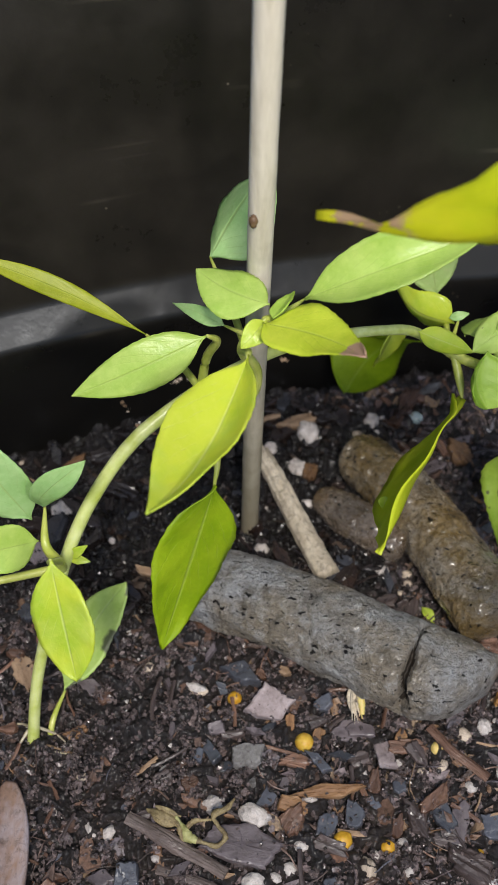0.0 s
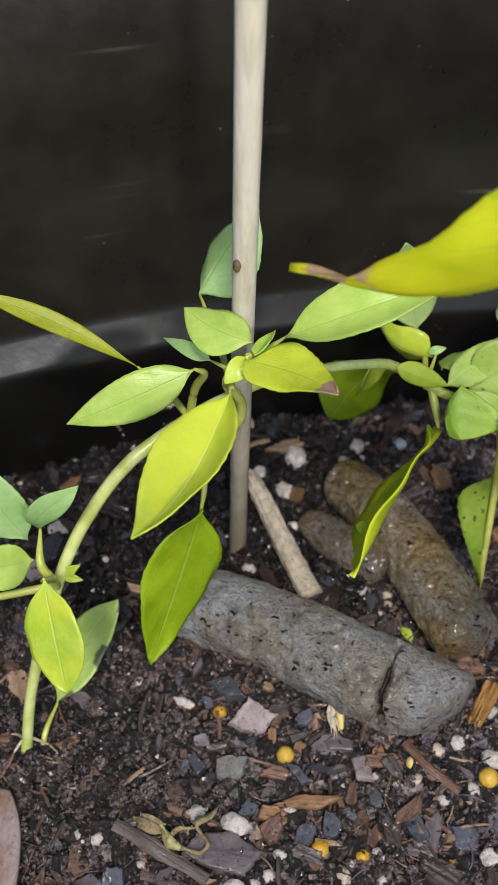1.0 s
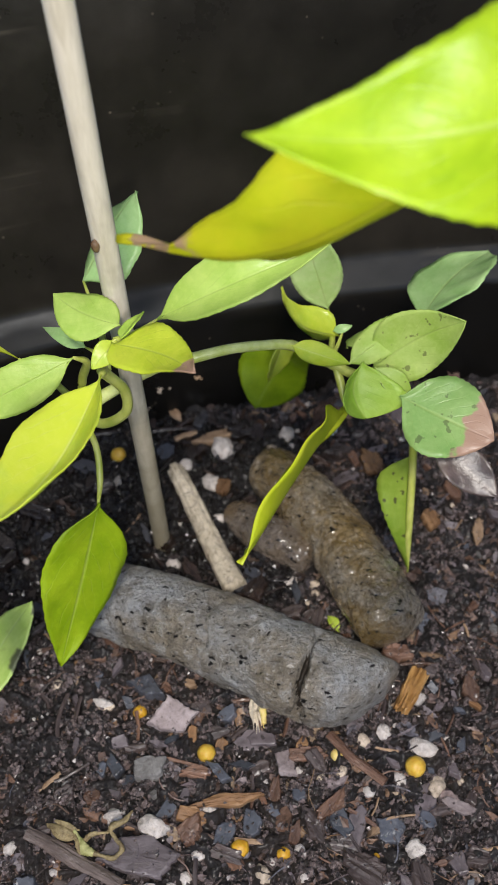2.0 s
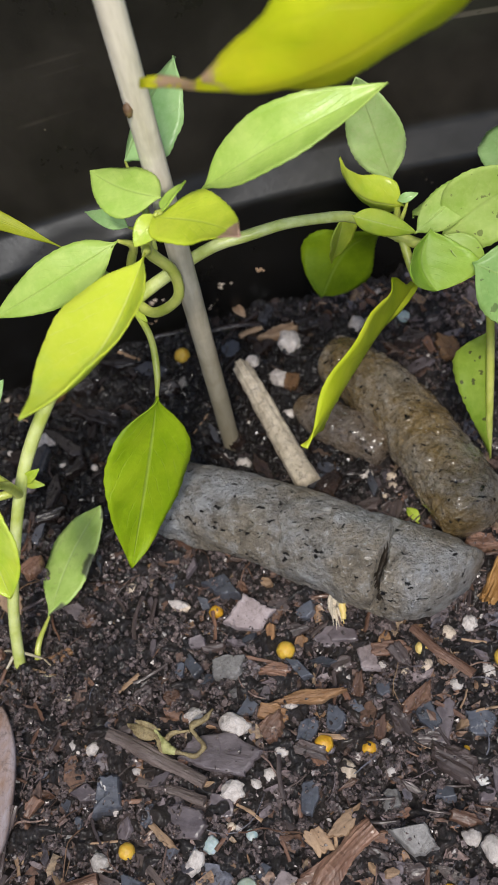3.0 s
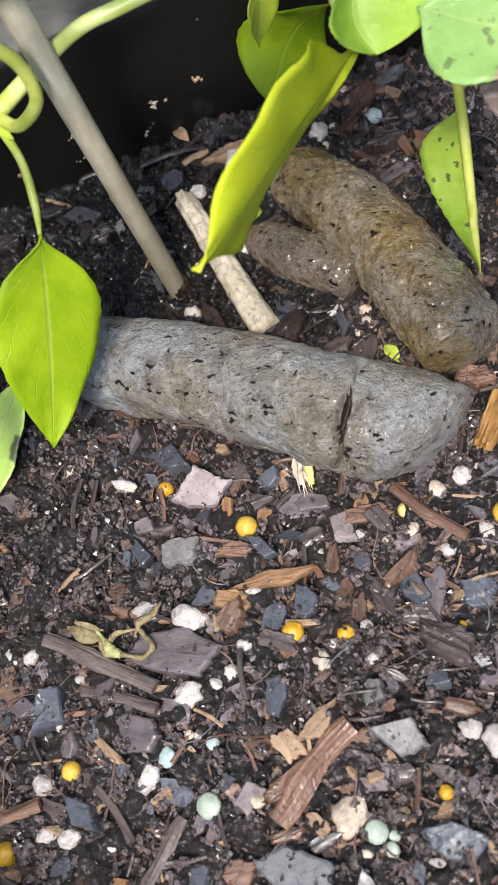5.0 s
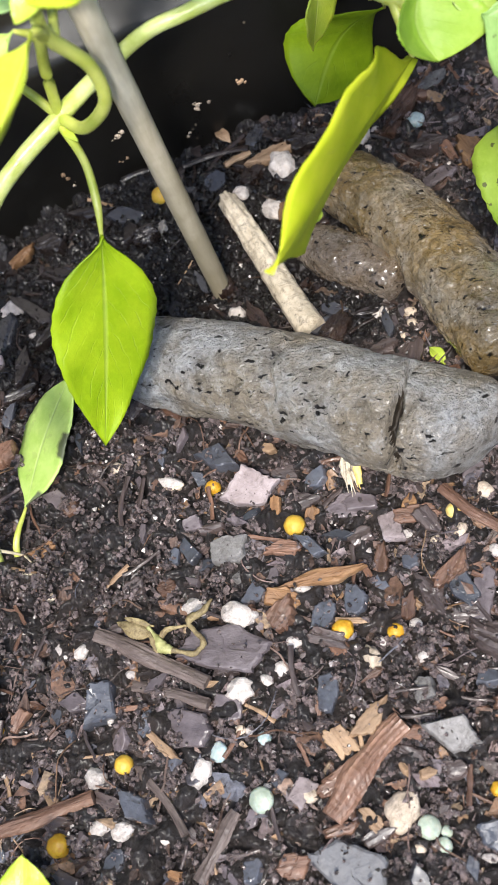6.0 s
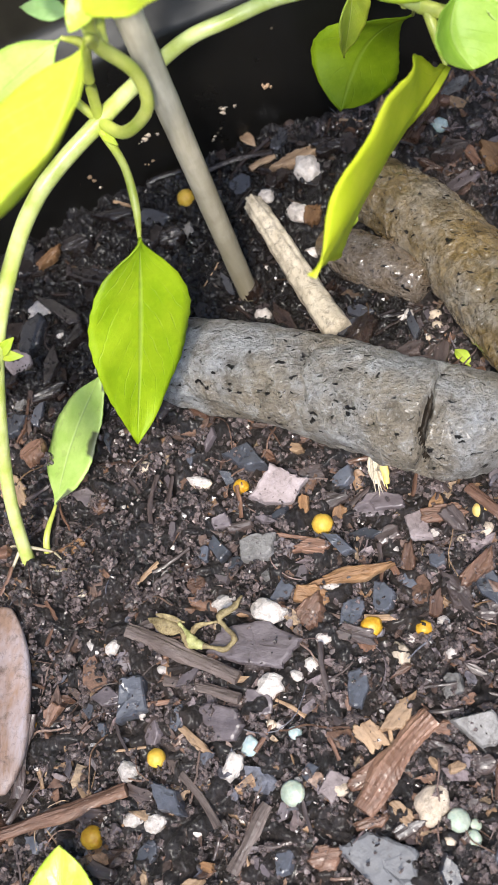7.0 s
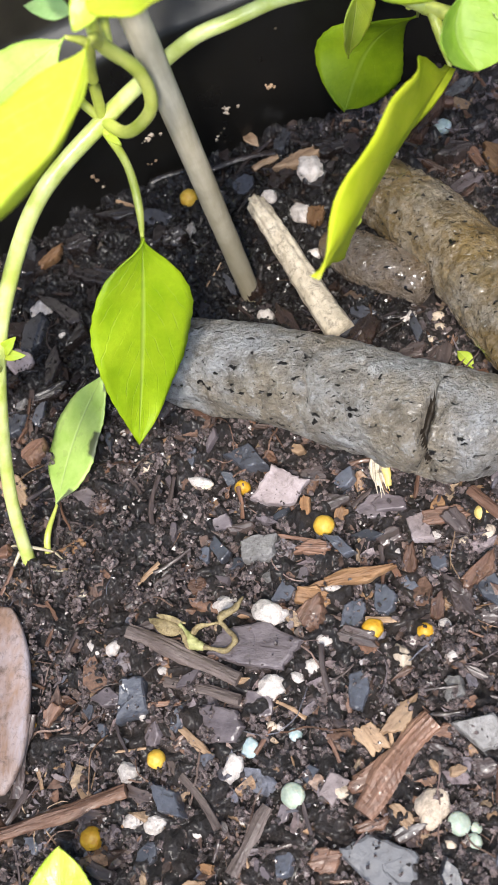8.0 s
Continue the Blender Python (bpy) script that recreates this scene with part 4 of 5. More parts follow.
# ---- litter on the soil ----
PLACED = []
DUSTED = []      # tops of the chips, on which crumbs lie


def set_down(name, mesh, x, y, angle, lift, label, category, group, tilt=6.0, r=None):
    ob = new(name, mesh)
    z = float(ground_height(x, y))
    r = r or rng
    ob.matrix_basis = pose(x, y, z + lift, r.uniform(-tilt, tilt), r.uniform(-tilt, tilt), angle)
    PLACED.append((x, y))
    return tagged(ob, label, category, group)


LOOKS = {
    "slate": ("stone_chip", "dark blue-grey slaty stone chip on the soil", "stone"),
    "grey_slate": ("stone_chip", "smooth mid-grey slate flake lying on the soil", "stone"),
    "dark_bark": ("bark_chip", "blackish wet bark chip lying on the soil", "bark chip"),
    "mauve_bark": ("bark_chip", "flat mauve-grey bark flake lying on the soil", "bark chip"),
    "bark": ("bark_chip", "reddish brown bark chip lying on the soil", "bark chip"),
    "wood": ("wood_chip", "orange-brown split wood chip on the soil", "wood chip"),
    "weathered_bark_plate": ("bark_plate", "long weathered pinkish brown bark plate on the soil", "bark chip"),
    "tan_litter": ("leaf_scrap", "dry tan scrap of leaf litter on the soil", "leaf litter"),
    "pinkish_stone": ("stone_chip", "pale pinkish angular stone on the soil", "stone"),
    "pale_grey_stone": ("stone_chip", "pale grey rough mineral lump on the soil", "stone"),
    "perlite": ("perlite_grain", "white rounded perlite grain on the soil", "perlite"),
    "cream_grit": ("grit_grain", "cream coloured gritty grain on the soil", "grit"),
    "yellow_prill": ("fertilizer_prill", "round yellow fertilizer prill on the soil", "fertilizer"),
    "amber_prill": ("fertilizer_prill", "amber fertilizer prill half sunk in soil", "fertilizer"),
    "pale_yellow_prill": ("fertilizer_prill", "pale lemon fertilizer prill on the soil", "fertilizer"),
    "mint_prill": ("fertilizer_prill", "pale mint green fertilizer prill on soil", "fertilizer"),
    "teal_prill": ("fertilizer_prill", "pale teal dusty fertilizer prill on soil", "fertilizer"),
}
THICK = {"slate": 0.3, "grey_slate": 0.2, "dark_bark": 0.22, "mauve_bark": 0.14, "bark": 0.25, "wood": 0.3, "tan_litter": 0.08, "weathered_bark_plate": 0.18, "pinkish_stone": 0.15, "pale_grey_stone": 0.35}


def chip(material, x, y, length, width, angle, seed):
    """A broken flake, in millimetres: an uneven polygon with a chipped, layered rim and a grained or fractured top."""
    r = random.Random(seed)
    long, wide = length / 1000, width / 1000
    thick = min(0.0034, max(0.0008, THICK[material.name] * wide)) * r.uniform(0.8, 1.3)
    woody = material.name in ("bark", "wood", "dark_bark", "tan_litter")
    sides = r.randint(4, 7)
    turns = sorted((k + r.uniform(-0.32, 0.32)) * 2 * math.pi / sides for k in range(sides))
    poly = []
    for a in turns:
        c, s = math.cos(a), math.sin(a)
        e = (abs(c) ** 4 + abs(s) ** 4) ** -0.25
        q = r.uniform(0.66, 1.04)
        poly.append((c * e * q * long / 2, s * e * q * wide / 2))
    o = Vector((seed * 1.37 % 40, seed * 0.71 % 40, 0))
    fray = 0.16 if woody else 0.09
    per = 7 if length > 5 else 5
    corner = []
    for (ax, ay), (bx, by) in zip(poly, poly[1:] + poly[:1]):
        for k in range(per):
            f = (k + 0.1 + r.uniform(-0.2, 0.2)) / per
            px, py = ax + (bx - ax) * f, ay + (by - ay) * f
            q = 1 + fray * noise.noise(Vector((px * 900, py * 900, 5)) + o) + fray * 0.8 * noise.noise(Vector((px * 2600, py * 2600, 9)) + o) - 0.04
            if woody:
                # split ends run out along the grain
                px *= 1 + 0.16 * noise.noise(Vector((py * 2600, 3, 1)) + o)
            corner.append((px * q, py * q))
    n = len(corner)
    bm = bmesh.new()
    slope = (r.uniform(-0.2, 0.2), r.uniform(-0.35, 0.35))
    arch = r.uniform(-0.1, 0.5) * thick if woody else 0
    grain_size = Vector((140, 1100, 0)) if woody else Vector((420, 420, 0))
    relief = (0.26 if woody else 0.07) * min(thick, 0.0014)

    def top(px, py):
        g = Vector((px * grain_size.x, py * grain_size.y, 1)) + o
        step = (0.22 if woody else 0.1) * thick if noise.noise(Vector((px * 150, py * 260, 7)) + o) > 0.2 else 0.0
        return thick - step + slope[0] * thick * px / long * 2 + slope[1] * thick * py / wide * 2 + arch * (1 - (2 * py / wide) ** 2) + relief * (noise.noise(g) + 0.5 * noise.noise(g * 2.7))

    rings = []
    for scale, level, jit in ((0.94, -0.6, 0.0), (1.0, 0.12, 0.02), (0.985, 0.6, 0.03), (0.95, 0.87, 0.03), (0.86, 1.0, 0.04), (0.66, 1.0, 0.05), (0.42, 1.0, 0.06), (0.18, 1.0, 0.06)):
        ring = []
        for px, py in corner:
            q = (px * scale * (1 + r.uniform(-jit, jit)), py * scale * (1 + r.uniform(-jit, jit)))
            ring.append(bm.verts.new((*q, top(*q) * level if level > 0 else level * thick)))
        rings.append(ring)
    for a, b in zip(rings, rings[1:]):
        for k in range(n):
            bm.faces.new((a[k], a[(k + 1) % n], b[(k + 1) % n], b[k]))
    bm.faces.new(rings[-1])
    bm.faces.new(rings[0][::-1])
    bmesh.ops.triangulate(bm, faces=bm.faces)
    bmesh.ops.recalc_face_normals(bm, faces=bm.faces)
    name, label, category = LOOKS[material.name]
    mesh = finish(name, bm, material, False)
    lift = 0.0016 if length > 12 else r.uniform(0.0005, 0.0014) if length > 6 else r.uniform(-0.0001, 0.0009)
    DUSTED.append((x / 1000, y / 1000, min(long, wide) * 0.42, max(long, wide) * 0.42, radians(angle), lift + thick))
    return set_down(name, mesh, x / 1000, y / 1000, angle, lift, label, category, name.replace("_", " ") + "s on the soil", 20 if length < 6 else 10 if length < 10 else 3, r)


def bark_plate(x, y, length, width, angle):
    """A long shed bark plate with rounded ends."""
    r = random.Random(4)
    bm = bmesh.new()
    n = 40
    rings = []
    for scale, z in ((0.94, -0.0004), (1.0, 0.0002), (0.985, 0.0008), (0.95, 0.0011), (0.8, 0.0014), (0.5, 0.0017), (0.2, 0.0018)):
        ring = []
        for k in range(n):
            a = 2 * math.pi * k / n
            c, s = math.cos(a), math.sin(a)
            e = (abs(c) ** 2.1 + abs(s) ** 2.1) ** (-1 / 2.1)
            e *= 1 + 0.06 * noise.noise(Vector((c * 2, s * 2, 3))) + 0.03 * noise.noise(Vector((c * 9, s * 9, 3)))
            px, py = c * e * scale * length / 2000, s * e * scale * width / 2000
            lift = 0.0012 * (px / length * 2000) ** 2 + 0.0005 * noise.noise(Vector((px * 150, py * 500, 1)))
            ring.append(bm.verts.new((px, py, z + lift)))
        rings.append(ring)
    for a, b in zip(rings, rings[1:]):
        for k in range(n):
            bm.faces.new((a[k], a[(k + 1) % n], b[(k + 1) % n], b[k]))
    bm.faces.new(rings[-1])
    bm.faces.new(rings[0][::-1])
    bmesh.ops.recalc_face_normals(bm, faces=bm.faces)
    name, label, category = LOOKS["weathered_bark_plate"]
    mesh = finish(name, bm, PLATE)
    return set_down(name, mesh, x / 1000, y / 1000, angle, 0.0024, label, category, "bark plates", 1, r)



def wood_block(x, y, length, width, height, angle):
    """A stub of split wood, split along its grain."""
    bm = bmesh.new()
    bmesh.ops.create_cube(bm, size=1)
    bmesh.ops.subdivide_edges(bm, edges=bm.edges, cuts=7, use_grid_fill=True)
    for v in bm.verts:
        p = v.co.copy()
        e = (abs(2 * p.y) ** 5 + abs(2 * p.z) ** 5) ** (-1 / 5) if abs(p.y) + abs(p.z) > 0.05 else 1
        q = 1.05 + 0.5 * noise.noise(Vector((p.x * 2.2, p.y * 5, p.z * 5))) - 0.3 * abs(p.x) + 0.25 * p.x
        v.co = Vector((p.x * length * (1 + 0.35 * noise.noise(Vector((p.y * 5, p.z * 5, p.x)))), p.y * width * q * min(e, 1.0), p.z * height * q * min(e, 1.0))) / 1000
    mesh = finish("wood_stub", bm, STUB, False)
    return set_down("wood_stub", mesh, x / 1000, y / 1000, angle, height / 2000 + 0.0006, "orange-brown stub of split wood beside the grey dropping", "wood chip", "", 4, random.Random(9))



def twig(material, x, y, length, width, angle, seed):
    r = random.Random(seed)
    long, wide = length / 1000, width / 1000
    bow = r.uniform(-0.06, 0.06) * long
    pts = []
    for i in range(6):
        s = i / 5 - 0.5
        pts.append((s * long, bow * (1 - 4 * s * s) + r.uniform(-0.02, 0.02) * long * 0.5, wide * 0.2 + r.uniform(0, 0.1) * wide, wide / 2 * r.uniform(0.8, 1.08)))
    k = r.uniform(0, 50)
    def shape(s, a, p):
        return 0.88 + 0.22 * noise.noise(Vector((math.cos(a) * 2 + k, math.sin(a) * 2, s * 3))) + 0.16 * noise.noise(Vector((math.cos(a) * 5 + k, math.sin(a) * 5, s * 2))) + 0.08 * noise.noise(p * 2000)
    bm = tube(pts, 26, 7, shape, squash=0.7, cap=0.05) if width > 2 else tube(pts, 9, 4, shape, squash=0.7, cap=0.05)
    name = "twig"
    label = {"bark": "short reddish brown twig lying on the soil", "dark_bark": "thin dark decayed twig on the soil", "weathered_stick": "weathered grey-brown stick lying on the soil", "tan_litter": "thin pale straw-like fibre on the soil"}[material.name]
    return set_down(name, finish(name, bm, material, False), x / 1000, y / 1000, angle, 0.001, label, "twig", "twigs on the soil", 3, r)


def grain(material, x, y, length, width, angle, seed):
    r = random.Random(seed)
    bm = bmesh.new()
    bmesh.ops.create_icosphere(bm, subdivisions=3 if length > 3 else 2, radius=1)
    o = Vector((seed * 3.7, seed * 1.3, 0))
    for v in bm.verts:
        d = v.co.normalized()
        v.co = d * (1 + 0.34 * noise.noise(d * 1.4 + o) + 0.18 * noise.noise(d * 3.0 + o) + 0.1 * noise.noise(d * 8 + o))
    high = min(length, width) / 1000 * r.uniform(0.38, 0.5)
    bmesh.ops.scale(bm, vec=(length / 2000, width / 2000, high), verts=bm.verts)
    name, label, category = LOOKS[material.name]
    return set_down(name, finish(name, bm, material), x / 1000, y / 1000, angle, high * 0.55, label, category, name.replace("_", " ") + "s on the soil", 8, r)


def prill(material, x, y, size, seed):
    r = random.Random(seed)
    bm = bmesh.new()
    bmesh.ops.create_icosphere(bm, subdivisions=3, radius=size / 2000)
    o = Vector((seed * 2.1, 0, 0))
    dent = 0.16 if material.name in ("amber_prill", "teal_prill") else 0.06
    for v in bm.verts:
        d = v.co.normalized()
        v.co *= 1 + dent * noise.noise(d * 2 + o) + dent * 0.4 * noise.noise(d * 5 + o)
        if material.name in ("mint_prill", "teal_prill"):
            v.co.z *= 0.6
    name, label, category = LOOKS[material.name]
    return set_down(name, finish(name, bm, material), x / 1000, y / 1000, r.uniform(0, 360), size / 2000 * 0.6, label, category, "fertilizer prills on the soil", 20, r)


chip(PALE, 0.6, 62.6, 2.7, 2.1, 79, 25)
chip(PALE, 28.1, 41.7, 5.6, 4.8, -27, 32)
chip(SLATE, -6.9, 68.1, 7.3, 4.2, -80, 71)
chip(SLATE, 14.2, 54.6, 6.8, 4.2, 66, 72)
chip(SLATE, 19.2, 56.5, 6.2, 4.6, 70, 73)
chip(SLATE, 13.4, 66.0, 7.9, 4.0, -29, 74)
chip(SLATE, 13.9, 42.5, 6.6, 4.0, 71, 75)
chip(SLATE, 3.1, 59.4, 5.4, 3.3, 56, 76)
chip(PINK, 3.8, 76.7, 9.7, 9.2, 52, 77)
chip(SLATE, -1.3, 84.0, 9.8, 5.6, -30, 78)
chip(SLATE, 44.9, 54.8, 7.9, 5.6, 7, 79)
chip(MAUVE, 38.1, 55.0, 9.6, 5.1, 73, 80)
chip(MAUVE, 51.6, 58.5, 8.5, 4.8, 66, 81)
chip(DARK, 48.9, 45.9, 8.2, 5.2, -81, 82)
chip(DARK, 39.4, 48.0, 11.2, 6.9, -34, 83)
chip(DARK, 30.7, 56.1, 10.4, 5.2, -63, 84)
chip(BARK, 33.9, 58.9, 10.0, 6.0, 60, 85)
chip(PINK, 26.0, 67.9, 8.0, 5.5, -54, 86)
chip(DARK, 31.7, 67.6, 6.8, 3.5, -59, 87)
chip(BARK, 23.7, 63.1, 8.1, 2.9, 75, 88)
chip(SLATE, 23.1, 59.1, 3.5, 3.2, -9, 89)
chip(WOOD, 14.2, 60.4, 16.5, 4.0, 10, 90)
chip(WOOD, 7.9, 57.8, 8.0, 4.8, -12, 91)
chip(MAUVE, -1.6, 50.6, 16.9, 8.0, -3, 92)
chip(MAUVE, -7.5, 39.2, 9.8, 6.7, -15, 93)
chip(SLATE, -21.5, 44.5, 10.0, 9.4, 40, 94)
chip(TAN, -11.0, 37.1, 7.6, 2.1, -45, 95)
chip(TAN, 15.3, 35.6, 6.2, 4.2, -60, 96)
chip(TAN, 19.8, 38.2, 9.2, 4.2, 42, 97)
chip(PALE, 30.5, 35.3, 10.0, 8.0, -16, 98)
chip(GREY, 14.5, 18.6, 14.5, 9.5, -32, 99)
chip(PINK, 9.0, 29.3, 6.4, 5.0, 20, 320)
chip(SLATE, 36.2, 21.3, 10.2, 5.7, -10, 100)
chip(WOOD, 45.2, 22.7, 6.8, 3.1, -10, 101)
twig(BARK, 39.8, 156.0, 17.0, 3.4, 56, 311)
wood_block(51.4, 80.4, 8.6, 3.2, 3.6, 58)
chip(TAN, 13.5, 150.5, 10, 2.6, 15, 301)
twig(BARK, 2.0, 152.5, 13, 1.3, 46, 302)
chip(SLATE, 9.4, 157.0, 4.6, 3.6, 70, 303)
chip(MAUVE, 43.0, 136.5, 8.5, 4.2, 20, 304)
chip(BARK, 6.0, 150.0, 4.8, 3.6, 30, 305)
chip(WOOD, 13.5, 72.2, 3.9, 2.6, 62, 103)
chip(DARK, 21.0, 67.3, 6.2, 3.9, 23, 104)
chip(SLATE, 28.0, 61.9, 4.3, 2.8, 33, 105)
chip(BARK, 26.9, 54.9, 5.2, 2.6, 74, 106)
chip(DARK, 35.1, 52.8, 5.8, 4.2, -8, 107)
chip(MAUVE, 6.9, 62.5, 4.0, 3.5, 34, 108)
chip(DARK, 7.9, 42.2, 5.0, 3.5, 12, 109)
chip(DARK, 24.7, 33.2, 5.5, 3.3, -35, 110)
chip(DARK, -16.0, 62.3, 5.4, 4.1, 23, 111)
chip(BARK, -10.6, 62.4, 4.3, 4.0, 12, 112)
chip(MAUVE, 39.5, 28.0, 4.6, 1.9, 71, 113)
chip(DARK, 48.7, 38.1, 4.4, 2.3, -28, 114)
chip(BARK, 39.5, 38.4, 8.4, 2.8, -22, 115)
chip(DARK, 30.7, 30.4, 4.6, 2.9, 4, 116)
chip(DARK, 19.0, 22.9, 6.1, 2.9, 23, 117)
chip(BARK, 14.4, 24.0, 7.0, 2.2, 18, 118)
chip(DARK, 10.3, 38.7, 5.1, 2.8, -43, 119)
chip(DARK, -18.6, 56.1, 5.5, 2.5, 12, 120)
chip(DARK, 9.5, 79.8, 5.6, 4.3, 23, 121)
chip(SLATE, 14.7, 78.3, 5.5, 3.8, 40, 122)
chip(DARK, 55.5, 85.1, 5.2, 4.7, -12, 123)
chip(SLATE, 54.9, 72.2, 3.8, 5.0, 71, 124)
chip(MAUVE, 44.1, 42.5, 4.7, 3.1, 23, 125)
chip(DARK, 44.6, 31.8, 4.5, 2.1, 13, 126)
chip(BARK, 46.1, 19.8, 5.7, 2.0, 4, 127)
chip(SLATE, 37.0, 42.6, 4.7, 3.2, -27, 128)
chip(SLATE, -4.4, 65.2, 3.6, 2.7, 57, 129)
chip(SLATE, 11.8, 59.9, 3.8, 2.5, 56, 130)
chip(BARK, 2.6, 56.3, 3.5, 2.2, 12, 131)
chip(DARK, 16.0, 35.7, 4.1, 2.8, -6, 132)
chip(SLATE, 5.8, 31.8, 3.4, 2.5, 43, 133)
chip(DARK, -1.0, 31.4, 4.1, 2.8, 13, 134)
chip(MAUVE, -17.9, 38.7, 5.5, 2.9, 69, 135)
chip(SLATE, -9.6, 34.6, 3.2, 2.6, 33, 136)
chip(DARK, -20.1, 30.2, 5.6, 3.0, -22, 137)
chip(BARK, 26.2, 36.1, 5.6, 2.6, 3, 138)
chip(DARK, 27.8, 25.6, 3.8, 2.1, 23, 139)
chip(BARK, 20.9, 44.7, 4.9, 1.7, 23, 140)
chip(SLATE, 8.7, 156.5, 8.5, 4.4, 79, 184)
chip(TAN, 11.8, 149.1, 13.4, 4.6, 12, 185)
chip(BARK, 7.6, 146.7, 7.0, 6.4, 50, 186)
chip(SLATE, -18.7, 141.9, 8.7, 5.0, -25, 187)
chip(DARK, -14.5, 135.1, 8.0, 6.0, 12, 188)
chip(SLATE, -43.1, 117.5, 11.7, 6.4, 80, 189)
chip(MAUVE, -38.0, 122.6, 14.4, 3.5, -44, 190)
chip(MAUVE, -37.9, 109.3, 13.7, 4.8, 84, 191)
chip(PINK, -45.7, 112.0, 7.6, 7.4, 64, 192)
chip(WOOD, -40.7, 137.4, 7.6, 3.1, 46, 193)
chip(BARK, 38.8, 155.9, 17.7, 5.3, 58, 194)
chip(DARK, 43.2, 144.0, 11.7, 6.4, -8, 195)
chip(DARK, -26.7, 144.6, 12.5, 3.9, -8, 196)
chip(DARK, -33.9, 138.1, 8.2, 7.9, 12, 197)
chip(DARK, -45.0, 136.2, 8.9, 7.4, 65, 198)
chip(DARK, -29.9, 128.5, 13.0, 5.2, -23, 199)
chip(BARK, -47.5, 119.7, 6.3, 5.3, -11, 200)
chip(SLATE, -45.7, 97.5, 6.8, 5.0, 74, 201)
chip(DARK, -34.1, 115.7, 6.8, 4.2, 51, 202)
chip(MAUVE, -25.1, 102.5, 6.3, 3.3, -39, 203)
chip(BARK, 2.2, 118.9, 5.4, 2.4, 60, 204)
chip(SLATE, 17.8, 106.7, 6.1, 3.6, 25, 205)
chip(SLATE, 20.7, 109.9, 6.4, 3.1, -23, 206)
chip(DARK, 14.8, 142.6, 7.8, 6.0, 12, 207)
chip(DARK, 18.9, 150.6, 8.0, 5.5, 25, 208)
chip(DARK, -6.0, 146.3, 7.2, 5.5, 38, 209)
chip(SLATE, -0.1, 146.4, 5.8, 4.6, 25, 210)
chip(DARK, 5.1, 131.9, 5.7, 4.1, -13, 211)
chip(BARK, -9.4, 93.8, 7.0, 1.9, -44, 212)
chip(WOOD, -33.1, 72.0, 5.8, 2.9, 25, 213)
chip(BARK, -28.7, 79.4, 3.9, 3.5, 37, 214)
chip(SLATE, -38.9, 24.4, 5.4, 3.2, 5, 215)
bark_plate(-43.1, 46.7, 30.3, 8.8, 93)
twig(STICK, -12.9, 50.4, 20.3, 3.0, -29, 141)
twig(STICK, -10.0, 44.8, 12.8, 2.1, -19, 142)
twig(STICK, -12.0, 29.8, 12.8, 1.7, -53, 143)
twig(STICK, -3.6, 23.0, 10.5, 2.2, 58, 144)
twig(BARK, 18.7, 31.4, 16.5, 4.6, 47, 145)
twig(BARK, 39.6, 67.9, 13.9, 2.3, -44, 146)
twig(DARK, 16.8, 74.4, 5.6, 1.2, 40, 147)
twig(BARK, 32.0, 28.4, 5.5, 1.1, 81, 148)
twig(DARK, 9.4, 46.2, 7.6, 1.2, -84, 149)
twig(TAN, 3.5, 40.7, 5.3, 0.7, -34, 150)
twig(TAN, 18.5, 53.1, 5.2, 1.2, -8, 151)
twig(TAN, 47.2, 56.6, 6.8, 0.6, 4, 152)
twig(DARK, -18.1, 78.6, 9.2, 1.1, 82, 153)
twig(DARK, -15.1, 66.9, 7.3, 0.9, 29, 154)
twig(DARK, 25.6, 41.7, 5.7, 0.6, 3, 155)
twig(DARK, 35.8, 39.6, 6.3, 0.6, -12, 156)
twig(TAN, 47.4, 31.1, 5.2, 0.8, 13, 157)
twig(DARK, 17.8, 54.9, 5.1, 0.7, 55, 158)
twig(BARK, -0.9, 36.8, 4.7, 0.9, 55, 159)
twig(DARK, -20.8, 61.1, 5.3, 1.1, 34, 160)
twig(TAN, -19.0, 65.1, 3.6, 0.7, 41, 161)
twig(DARK, 28.6, 71.3, 4.6, 0.9, 55, 162)
twig(BARK, 0.4, 152.7, 14.0, 1.8, 3, 217)
twig(BARK, -33.7, 28.4, 23.8, 2.9, 13, 218)
twig(DARK, -40.0, 37.6, 12.7, 3.3, 83, 219)
twig(TAN, 4.9, 151.2, 5.8, 1.9, 25, 220)
twig(DARK, -40.3, 30.1, 5.6, 1.7, 59, 221)
twig(TAN, -19.2, 65.1, 5.2, 0.8, 42, 222)
twig(DARK, -15.7, 78.0, 9.4, 1.0, 80, 223)
twig(DARK, -41.3, 82.8, 7.1, 1.0, 25, 224)
twig(TAN, -35.5, 68.1, 7.6, 0.6, -18, 225)
twig(BARK, 42.2, 132.7, 6.7, 1.8, 37, 226)
twig(DARK, 26.7, 108.6, 4.0, 1.0, 1, 227)
twig(DARK, -15.7, 151.9, 7.1, 1.6, 12, 228)
grain(PERLITE, -6.4, 58.5, 4.6, 3.2, -8, 1)
grain(PERLITE, 0.9, 56.1, 6.1, 3.7, -18, 2)
grain(PERLITE, 7.4, 47.1, 3.2, 2.1, -26, 3)
grain(PERLITE, 4.7, 45.7, 2.4, 1.6, -44, 4)
grain(PERLITE, 0.8, 44.4, 4.5, 3.4, 2, 5)
grain(PERLITE, 11.0, 59.2, 2.9, 2.2, -9, 6)
grain(PERLITE, 9.3, 51.0, 2.8, 2.2, -8, 7)
grain(PERLITE, -5.7, 33.0, 4.3, 2.5, 61, 8)
